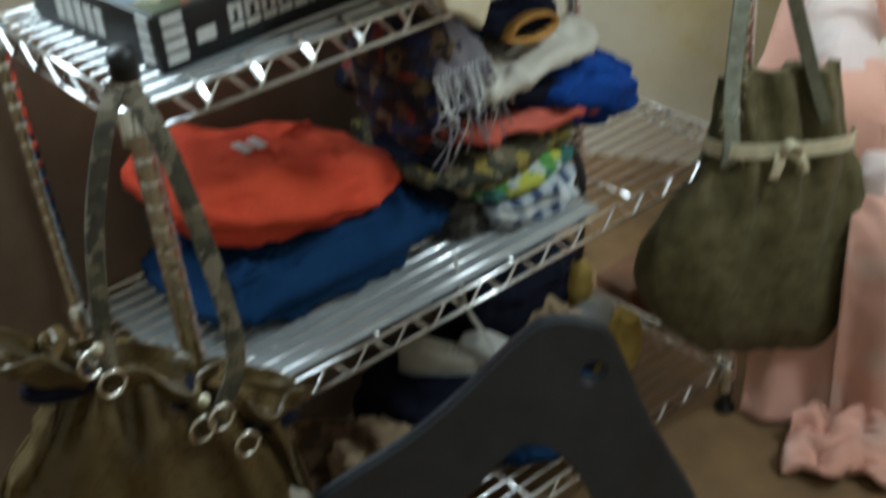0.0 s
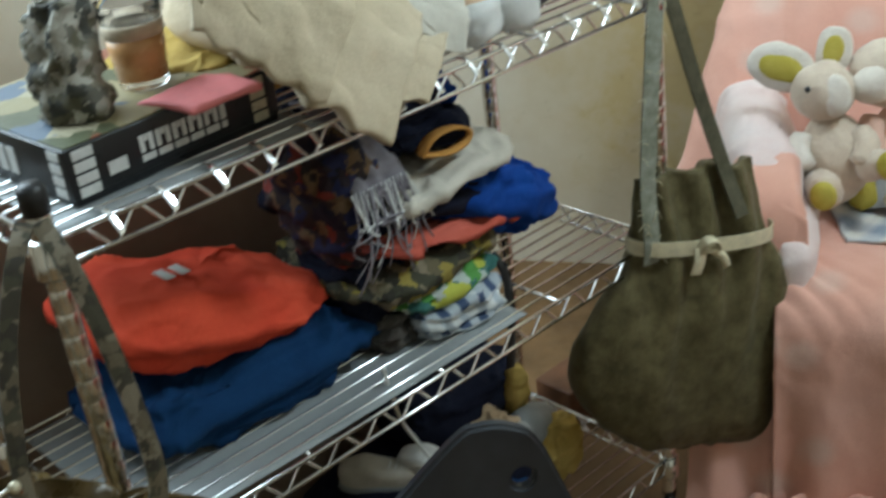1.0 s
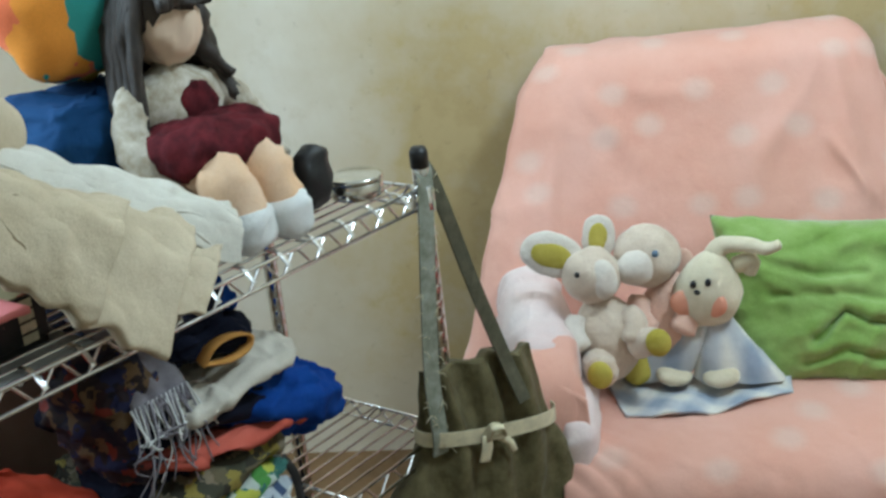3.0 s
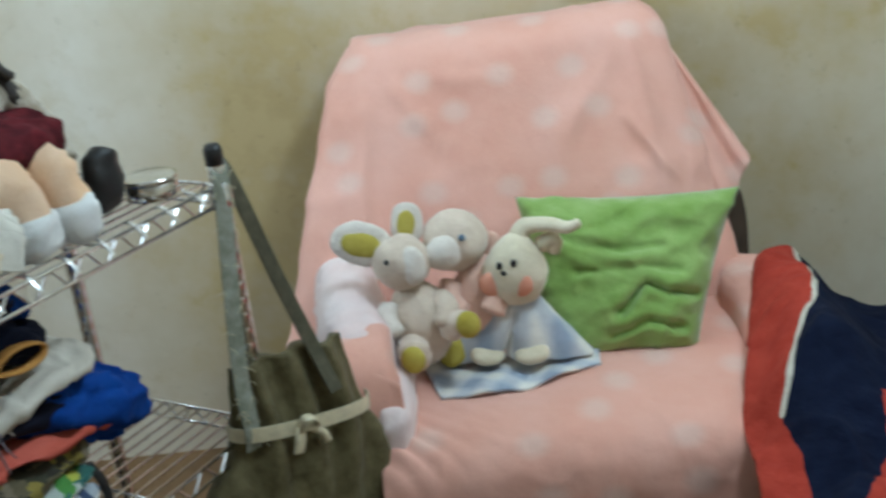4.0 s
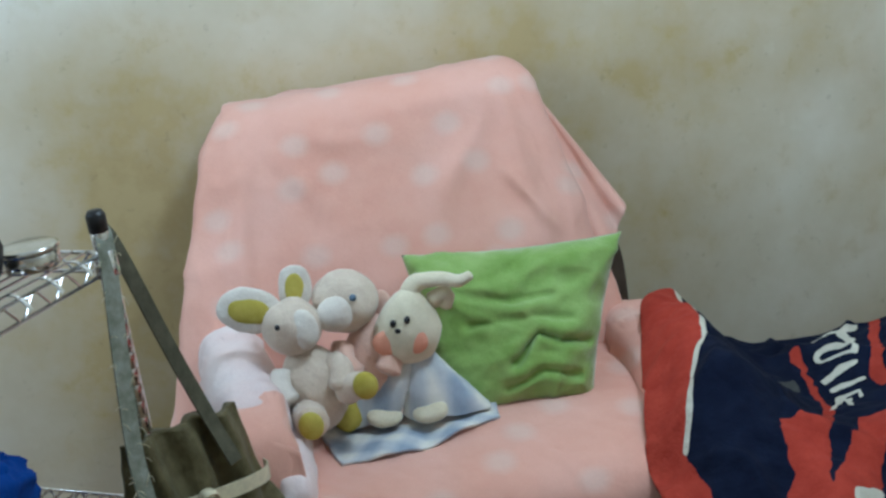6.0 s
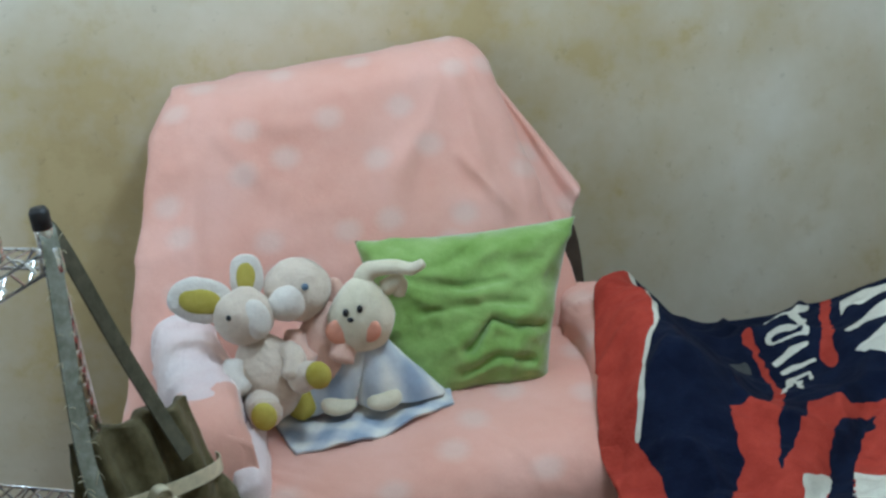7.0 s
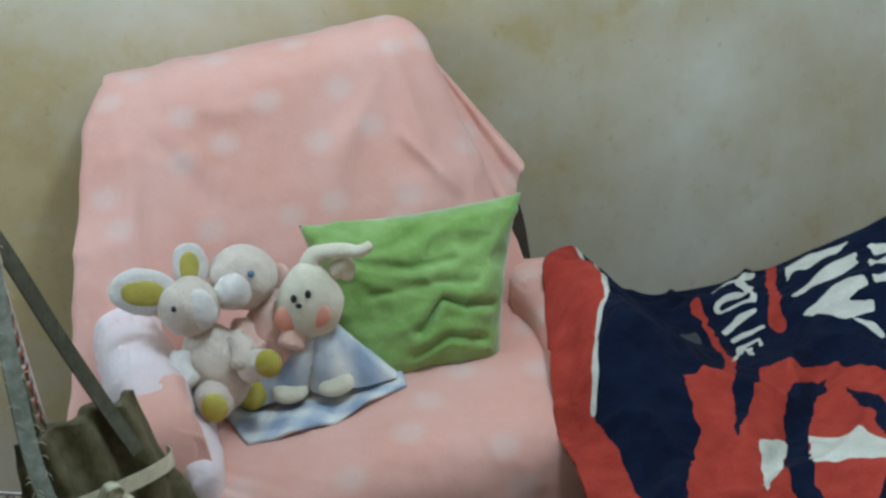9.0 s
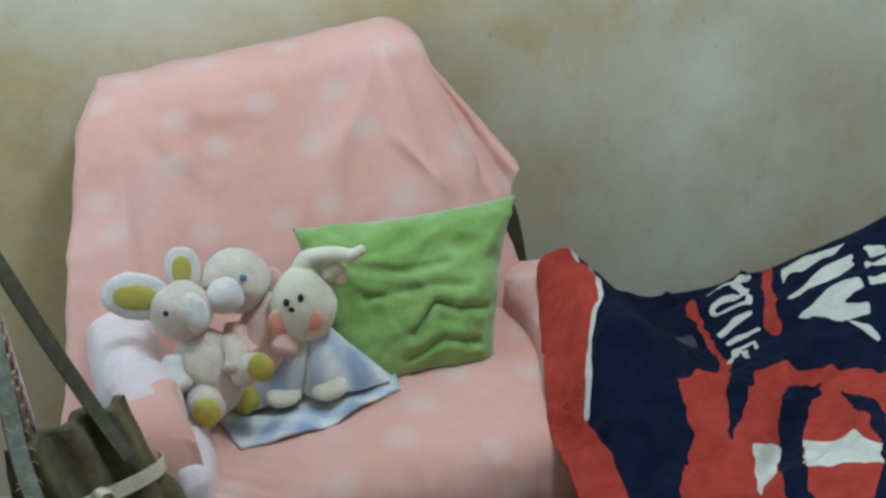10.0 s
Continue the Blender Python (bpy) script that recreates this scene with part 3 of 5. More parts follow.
def fold_stack(name, mat, c, r, label, category, seed, tilt=(0, 0, 0), layers=3, amp=0.008, e1=0.45, e2=0.35, group="", taper=0.0):
    """Folded cloth: a soft slab whose rim shows its layers."""
    bm = superell(bmesh.new(), (0, 0, 0), r, e1, e2, 120, 52)
    for v in bm.verts:
        rim = max(abs(v.co.x) / r[0], abs(v.co.y) / r[1])
        k = 0.05 * max(0.0, rim - 0.6) / 0.4
        g = math.cos(v.co.z / r[2] * math.pi * layers)
        v.co.x *= 1 + k * g
        v.co.y *= 1 + k * g
        v.co.z *= 1 - taper * max(-0.3, v.co.y / r[1])
        v.co.x *= 1 - 0.5 * taper * max(0.0, v.co.y / r[1])
    rumple(bm, amp, 9, seed)
    rumple(bm, amp * 0.55, 24, seed + 3, (1, 1, 2.0))
    creased(bm, amp * 0.75, 12, seed + 5, (0.8, 1, 1.3))
    creased(bm, amp * 0.35, 30, seed + 9, (1, 1, 1.6))
    ob = part(name, bm, mat)
    ob.matrix_world = pose(*c, *tilt)
    return tagged(ob, label, category, group)


fold_stack("folded_cloth", YCLOTH, (-0.215, 0.345, 0.955), (0.09, 0.12, 0.04), "yellow-green folded cloth lying on the top tier", "cloth", 2, (0, 0, 20))


def draped(A, B, C, D, bulge, seed, wave=0.010, thick=0.015):
    """A cloth stretched between four corners, bulging to the room and rumpled."""
    A, B, C, D = (Vector(p) for p in (A, B, C, D))
    n = (B - A).cross(D - A).normalized()
    if n.x < 0:
        n = -n

    def f(a, b):
        p = (A * (1 - a) + B * a) * (1 - b) + (D * (1 - a) + C * a) * b
        q = p * 9 + Vector((seed, seed, 0))
        d = bulge * math.sin(math.pi * b) ** 0.8 * (0.75 + 0.25 * math.cos(a * 2)) + wave * noise.noise(q) + wave * 0.6 * noise.noise(q * 2.3)
        edge = 0.006 * noise.noise(Vector((a * 7, b * 7, seed)))
        return p + n * d + Vector((0, edge, edge))
    return creased(rumple(sheet(f, 70, 60, thick), 0.0015, 30, seed), 0.004, 7, seed, (0.6, 1, 0.6))


def coat():
    """A heavy coat folded over, its layers stepping down along the shelf."""
    g = thing("canvas_coat", "khaki canvas coat folded in a heap on the top tier", "coat")
    part("under_layer", draped((-0.17, 0.31, 1.10), (-0.025, 0.545, 0.955), (0.030, 0.45, 0.905), (0.025, 0.27, 0.985), 0.016, 7.0, 0.007), KHAKI, g, "coarse khaki under layer")
    part("middle_layer", draped((-0.16, 0.26, 1.125), (-0.025, 0.505, 0.985), (0.048, 0.372, 0.888), (0.012, 0.225, 1.03), 0.030, 4.0, 0.008), KHAKI, g)
    part("upper_layer", draped((-0.15, 0.21, 1.14), (-0.022, 0.415, 1.03), (0.050, 0.300, 0.965), (0.0, 0.195, 1.06), 0.048, 1.0, 0.010), KHAKI, g)
    bm = superell(bmesh.new(), (0, 0, 0), (0.10, 0.14, 0.05), 0.7, 0.6, 48, 26)
    rumple(bm, 0.014, 9, 5)
    part("bulk", bm, KHAKI, g).matrix_basis = pose(-0.15, 0.41, 0.985, -20, 8, 4)
    bm = superell(bmesh.new(), (0, 0, 0), (0.055, 0.12, 0.05), 0.8, 0.8, 40, 24)
    rumple(bm, 0.016, 14, 9)
    part("sleeve", bm, KHAKI, g).matrix_basis = pose(-0.15, 0.285, 1.145, -10, 0, 14)


coat()
# paler layer over the coat; its colour paints the coat's brightly lit top
bm = draped((-0.20, 0.28, 1.14), (-0.045, 0.575, 0.985), (0.005, 0.545, 0.935), (-0.09, 0.30, 1.06), 0.02, 11.0, 0.012)
tagged(part("lit_coat_top", bm, LITCOAT), "pale layer over the khaki coat, standing for its brightly lit top", "cloth")


def doll():
    bm = bmesh.new()
    idx = []

    def mark(k):
        n = len(idx)
        bm.faces.ensure_lookup_table()
        idx.extend([k] * (len(bm.faces) - n))
    # body seated, legs towards the room
    loft(bm, [(1.0, -0.19, 0.645, 0.04, 0.06), (1.05, -0.185, 0.645, 0.042, 0.062), (1.09, -0.18, 0.645, 0.044, 0.072), (1.125, -0.182, 0.645, 0.034, 0.066), (1.145, -0.186, 0.645, 0.014, 0.018), (1.16, -0.184, 0.645, 0.012, 0.012)], 24)
    mark(0)
    for s in (-1, 1):
        tube(bm, curve_pts([(-0.185, 0.645 + s * 0.06, 1.125), (-0.165, 0.645 + s * 0.092, 1.08), (-0.14, 0.645 + s * 0.10, 1.04), (-0.095, 0.645 + s * 0.095, 1.0)], 5), [0.022] * 6 + [0.023] * 6 + [0.017] * 4, 14)
        mark(0)
    superell(bm, (-0.128, 0.64, 1.045), (0.082, 0.100, 0.040), 0.8, 0.8, 80, 40)
    mark(1)
    superell(bm, (-0.150, 0.652, 1.085), (0.020, 0.030, 0.038), 0.8, 0.8, 24, 16)
    mark(1)
    for s in (-1, 1):
        y = 0.632 + s * 0.034
        tube(bm, curve_pts([(-0.12, y, 1.025), (-0.07, y, 1.022), (-0.045, y, 1.0), (-0.036, y + 0.003, 0.97)], 6), [0.032] * 7 + [0.034] * 6 + [0.031] * 6, 18)
        mark(2)
        tube(bm, curve_pts([(-0.037, y + 0.002, 0.975), (-0.033, y + 0.004, 0.95), (-0.028, y + 0.006, 0.925)], 5), [0.0325, 0.034, 0.036, 0.038, 0.038, 0.037, 0.036, 0.034, 0.033, 0.03, 0.026], 18)
        mark(6)
    ball(bm, (-0.178, 0.648, 1.20), (0.046, 0.044, 0.054), None, 28)
    mark(3)
    superell(bm, (-0.196, 0.645, 1.222), (0.056, 0.058, 0.056), 1, 1, 28, 18)
    mark(4)
    rnd = random.Random(8)
    for k in range(26):
        th = math.radians(-118 + 236 * k / 25)
        cy, cx = math.sin(th), -math.cos(th)
        low = rnd.uniform(1.0, 1.08) if cy < 0 else rnd.uniform(1.06, 1.12)
        out = 0.06 + rnd.uniform(0.0, 0.012)
        pts = [(-0.196 + cx * 0.03, 0.645 + cy * 0.03, 1.268), (-0.192 + cx * 0.052, 0.645 + cy * 0.054, 1.225), (-0.188 + cx * 0.05, 0.645 + cy * out, 1.16), (-0.182 + cx * 0.045 + rnd.uniform(0, 0.02), 0.645 + cy * (out + 0.025), low)]
        tube(bm, curve_pts(pts, 5), [0.011] * 6 + [0.012] * 6 + [0.009] * 4, 8)
        mark(4)
    for k in range(9):
        y = 0.612 + 0.009 * k
        tube(bm, curve_pts([(-0.19, y, 1.274), (-0.15, y, 1.262), (-0.133, y, 1.238), (-0.131, y, 1.222)], 4), 0.0075, 8)
        mark(4)
    superell(bm, (-0.075, 0.768, 0.964), (0.022, 0.026, 0.044), 0.6, 0.7, 24, 16)
    mark(5)
    for f, k in zip(bm.faces, idx):
        f.material_index = k
    rumple(bm, 0.005, 28, 6)
    creased(bm, 0.007, 24, 3, (1, 1, 0.6))
    tagged(part("doll", bm, [BLOUSE, BURG, LEGS, SKIN, HAIR, BLACK, WHITE]), "seated doll with dark hair, ivory blouse and burgundy skirt", "doll")


doll()
bm = superell(bmesh.new(), (0, 0, 0), (0.07, 0.12, 0.09), 0.9, 0.9, 36, 24)
rumple(bm, 0.014, 12, 2)
tagged(part("plush_toy", bm, RAINBOW), "orange, yellow and teal plush toy behind the doll", "plush toy").matrix_world = pose(-0.285, 0.60, 1.225)
fold_stack("folded_towel", NAVY, (-0.27, 0.60, 1.02), (0.08, 0.15, 0.11), "dark navy folded towels under the plush toy", "towel", 14, (0, 0, 4), 4, 0.01)


def tin():
    g = thing("small_tin", "small shiny metal tin with a clear lid on the top tier", "tin", pose(-0.062, 0.842, 0.9185) @ Matrix.Scale(1.3, 4))
    part("tin_body", loft(bmesh.new(), [(0, 0, 0, 0.028, 0.028), (0.002, 0, 0, 0.030, 0.030), (0.017, 0, 0, 0.030, 0.030), (0.018, 0, 0, 0.028, 0.028)], 32), STEEL, g)
    part("tin_lid", loft(bmesh.new(), [(0.0185, 0, 0, 0.031, 0.031), (0.023, 0, 0, 0.031, 0.031), (0.0245, 0, 0, 0.027, 0.027)], 32), STEEL, g)


tin()

# ---- on the middle tier ----
PILE = "folded clothes on the middle tier"
fold_stack("folded_shirt", NAVY, (-0.190, 0.262, 0.576), (0.108, 0.190, 0.045), "navy jersey shirt folded under the orange shirt", "shirt", 21, (-3, 0, 0), 2, 0.017, 0.6, 0.35, PILE, 0.2)
sh = fold_stack("folded_shirt", ORANGE, (-0.195, 0.232, 0.672), (0.108, 0.168, 0.05), "orange-red jersey shirt folded with a small white logo", "shirt", 25, (-15, 4, 0), 2, 0.009, 0.75, 0.55, PILE, 0.34)
bm = bmesh.new()
for y0 in (0.0, 0.026):
    box(bm, 0, 0.024, y0, y0 + 0.016, 0, 0.002, 0.0007)
ob = part("chest_logo", bm, WHITE, sh, "small white logo bars")
ob.matrix_basis = pose(0.015, -0.075, 0.0575, 0, 4, 16)

fold_stack("folded_sweater", KNIT, (-0.170, 0.478, 0.556), (0.085, 0.050, 0.028), "dark grey knitted sweater at the foot of the pile", "sweater", 31, (0, 0, 0), 3, 0.014, 0.5, 0.4, PILE)
fold_stack("folded_shirt", PLAIDW, (-0.160, 0.552, 0.556), (0.118, 0.072, 0.027), "blue and white plaid shirt folded in the pile", "shirt", 33, (0, 2, -4), 3, 0.013, 0.5, 0.4, PILE)
fold_stack("folded_cloth", LIME, (-0.165, 0.545, 0.597), (0.112, 0.095, 0.014), "white cloth with green and yellow print, folded", "cloth", 35, (0, 3, 0), 2, 0.013, 0.6, 0.4, PILE)
fold_stack("folded_cloth", CAMOY, (-0.175, 0.52, 0.634), (0.125, 0.120, 0.022), "brown and yellow camouflage cloth folded in the pile", "cloth", 37, (0, 2, 3), 2, 0.013, 0.6, 0.4, PILE)
fold_stack("folded_cloth", CORAL, (-0.175, 0.56, 0.672), (0.125, 0.128, 0.014), "coral red cotton cloth folded in the pile", "cloth", 39, (-7, 2, -3), 1, 0.013, 0.6, 0.4, PILE)
fold_stack("folded_sweater", ROYAL, (-0.170, 0.655, 0.675), (0.128, 0.115, 0.055), "royal blue sweater slumping over the pile's end", "sweater", 41, (-20, 3, 0), 2, 0.015, 0.75, 0.6, PILE)
fold_stack("folded_shirt", INK, (-0.190, 0.53, 0.715), (0.125, 0.125, 0.028), "black and navy shirt folded in the pile", "shirt", 43, (-4, 0, 0), 2, 0.013, 0.5, 0.4, PILE)
fold_stack("folded_cloth", CREAM, (-0.160, 0.565, 0.750), (0.12, 0.115, 0.018), "cream cotton cloth folded in the pile", "cloth", 45, (5, 2, 0), 1, 0.013, 0.6, 0.5, PILE)
fold_stack("folded_shirt", INK, (-0.185, 0.555, 0.80), (0.115, 0.075, 0.028), "navy shirt with an ochre hem, rolled", "shirt", 47, (0, 0, 4), 2, 0.013, 0.6, 0.5, PILE)
bm = bmesh.new()
band(bm, curve_pts([(-0.065, 0.515, 0.795), (-0.057, 0.53, 0.815), (-0.055, 0.56, 0.818), (-0.057, 0.592, 0.806), (-0.057, 0.585, 0.79), (-0.055, 0.55, 0.788), (-0.065, 0.515, 0.795)], 5), 0.018, 0.003, (1, 0, 0))
tagged(part("cloth_hem", bm, OCHRE), "ochre hem of the rolled navy shirt", "cloth")
fold_stack("folded_shirt", INK, (-0.205, 0.535, 0.848), (0.11, 0.07, 0.03), "black cotton shirt on top of the pile", "shirt", 49, (0, 0, 0), 2, 0.014, 0.6, 0.5, PILE)
fold_stack("folded_sweater", ROYAL, (-0.195, 0.605, 0.838), (0.09, 0.035, 0.03), "bright blue knit at the top of the pile", "sweater", 51, (-20, 0, 0), 2, 0.014, 0.7, 0.6, PILE)
fold_stack("folded_dress", FLORAL, (-0.160, 0.430, 0.755), (0.085, 0.050, 0.085), "dark floral print dress slumped against the pile", "dress", 53, (8, 0, 0), 3, 0.014, 0.7, 0.6, PILE)
fold_stack("folded_shirt", INK, (-0.165, 0.450, 0.625), (0.085, 0.055, 0.048), "black shirt folded beneath the floral dress", "shirt", 55, (0, 0, 0), 2, 0.014, 0.6, 0.5, PILE)


def shawl():
    g = thing("fringed_shawl", "grey lilac knitted shawl with long fringes on the pile", "shawl")

    def f(a, b):
        x = -0.235 + 0.175 * a
        y = 0.405 + 0.085 * b + 0.045 * (1 - a)
        z = 0.875 - 0.10 * a ** 2 - 0.03 * abs(b - 0.5) + 0.012 * noise.noise(Vector((a * 5, b * 5, 2)))
        return (x, y, z)
    part("shawl_cloth", sheet(f, 26, 20, 0.006), LACE, g)
    rnd = random.Random(5)
    for k in range(40):
        y = 0.400 + 0.088 * k / 39
        q = rnd.uniform(-0.03, 0.03)
        low = rnd.uniform(0.655, 0.75)
        pts = [(-0.066, y, 0.784), (-0.05 + rnd.uniform(-0.006, 0.006), y + q * 0.5, 0.745), (-0.044 + rnd.uniform(-0.01, 0.006), y + q, (0.745 + low) / 2), (-0.05, y + q + rnd.uniform(-0.03, 0.03), low)]
        part("fringe", tube(bmesh.new(), curve_pts(pts, 5), rnd.uniform(0.0008, 0.0017), 6), LACE if k % 3 else WHITE, g)


shawl()
bm = band(bmesh.new(), curve_pts([(-0.075, 0.63, 0.60), (-0.062, 0.638, 0.57), (-0.06, 0.64, 0.52), (-0.062, 0.638, 0.46), (-0.066, 0.634, 0.41)], 6), 0.013, 0.002, (0.2, 1, 0))
tagged(part("hanging_belt", bm, BLACK), "black woven belt hanging from the pile of clothes", "belt")

# brown sheet behind the shelf, widened left to darken the wall where shade falls
bm = box(bmesh.new(), -0.386, -0.378, -0.28, 0.78, 0.0, 0.875, 0.002)
tagged(part("brown_back_panel", bm, BOARD), "thin brown panel behind the wire shelf, its near end standing in for shade", "panel")


# ---- bags on the posts ----
def tote():
    g = thing("tote_bag", "olive canvas tote bag with cream ribbon hung on a post", "bag", pose(0.045, 0.940, 0.018, 0, 0, 65.8))
    secs = [(0.125, 0.045, 0.0, 0.11, 0.012), (0.15, 0.030, 0.0, 0.160, 0.036), (0.20, 0.012, 0.0, 0.197, 0.05), (0.28, -0.006, 0.0, 0.210, 0.056), (0.36, -0.006, 0.0, 0.190, 0.052),
            (0.43, 0.0, 0.0, 0.153, 0.044), (0.50, 0.006, 0.002, 0.115, 0.033), (0.58, 0.009, 0.01, 0.103, 0.020), (0.615, 0.010, 0.014, 0.100, 0.012)]
    bm = loft(bmesh.new(), dense(secs, 6), 96, 0.75)
    for v in bm.verts:
        k = max(0.0, min(1.0, (v.co.z - 0.2) / 0.35))
        v.co.y += 0.013 * k * max(0.0, 1 - (v.co.x / 0.15) ** 4) * math.sin(v.co.x * 95 + 2.5 * math.sin(v.co.z * 9)) + 0.004 * math.sin(v.co.x * 41 + v.co.z * 13)
        v.co.z -= 0.20 * v.co.x * (0.4 + 0.6 * max(0, min(1, (0.62 - v.co.z) / 0.3))) * 0.9
    rumple(bm, 0.004, 8, 3, (1, 1, 0.6))
    rumple(bm, 0.001, 45, 8)
    creased(bm, 0.006, 10, 4, (1, 1, 0.15))
    creased(bm, 0.0025, 22, 9, (1, 1, 0.4))
    part("bag_body", bm, TOTE, g)
    # ribbon and bow
    pts = []
    for i in range(49):
        th = math.pi + math.pi * i / 48
        x = 0.006 + 0.122 * math.copysign(abs(math.cos(th)) ** 0.75, math.cos(th))
        y = 0.002 + 0.045 * math.copysign(abs(math.sin(th)) ** 0.75, math.sin(th))
        pts.append((x, y, 0.512 - 0.15 * x))
    part("ribbon", band(bmesh.new(), pts, 0.024, 0.0016, (0, 0, 1)), SATIN, g, "shiny cream satin ribbon", False)
    part("bow", band(bmesh.new(), curve_pts([(0.02, -0.05, 0.505), (0.028, -0.062, 0.527), (0.045, -0.06, 0.522), (0.05, -0.054, 0.506), (0.022, -0.052, 0.509)], 6), 0.016, 0.003, (0, 1, 0.3)), SATIN, g, "cream satin bow").location = (-0.045, 0, 0.007)
    part("bow_tail", band(bmesh.new(), curve_pts([(0.022, -0.052, 0.512), (0.018, -0.058, 0.495), (0.012, -0.056, 0.472)], 6), 0.018, 0.003, (1, 0, 0)), SATIN, g).location = (-0.045, 0, 0.007)
    part("bow_tail", band(bmesh.new(), curve_pts([(0.04, -0.053, 0.505), (0.058, -0.056, 0.49), (0.066, -0.054, 0.470)], 6), 0.012, 0.003, (1, 0, 0)), SATIN, g).location = (-0.045, 0, 0.007)
    # straps looped over the post's top
    part("strap", band(bmesh.new(), curve_pts([(-0.090, -0.026, 0.50), (-0.089, -0.030, 0.54), (-0.085, -0.016, 0.62), (-0.068, 0.0, 0.74), (-0.05, 0.012, 0.86), (-0.042, 0.02, 0.915), (-0.036, 0.042, 0.930)], 8), 0.026, 0.003, (1, 0.1, 0)), STRAPC, g, "grey-green webbing strap", False)
    # frayed threads along the worn strap and the bag's mouth
    rnd = random.Random(12)
    bm = bmesh.new()
    run = curve_pts([(-0.090, -0.029, 0.50), (-0.089, -0.033, 0.54), (-0.085, -0.019, 0.62), (-0.068, -0.003, 0.74), (-0.05, 0.009, 0.86), (-0.042, 0.017, 0.915)], 8)
    for i in range(46):
        p = Vector(run[rnd.randrange(len(run))]) + Vector((rnd.choice((-0.012, 0.012)), 0, rnd.uniform(-0.008, 0.008)))
        d = Vector((rnd.uniform(-0.012, 0.012), rnd.uniform(-0.006, 0.002), rnd.uniform(-0.016, 0.010)))
        tube(bm, [p, p + d * 0.5 + Vector((0, -0.002, 0.003)), p + d], 0.0006, 5)
    tagged(part("frayed_threads", bm, SATIN, g), "pale frayed threads along the worn strap", kind="stuff")
    part("strap", band(bmesh.new(), curve_pts([(0.056, -0.040, 0.545), (0.044, -0.006, 0.62), (0.014, 0.012, 0.74), (-0.016, 0.02, 0.86), (-0.030, 0.03, 0.916), (-0.034, 0.045, 0.931)], 8), 0.026, 0.003, (1, 0.3, 0)), DARKSTRAP, g, "dark olive webbing strap", False)
    part("strap", band(bmesh.new(), curve_pts([(-0.052, 0.03, 0.60), (-0.048, 0.036, 0.75), (-0.03, 0.05, 0.90)], 8), 0.022, 0.003, (1, 0.2, 0)), DARKSTRAP, g, "dark olive webbing strap", False)


tote()


def ring(bm, c, R, r, turn):
    m = Matrix.Translation(c) @ turn
    pts = [m @ Vector((R * math.cos(2 * math.pi * k / 28), 0, R * math.sin(2 * math.pi * k / 28))) for k in range(29)]
    return tube(bm, pts, r, 8)


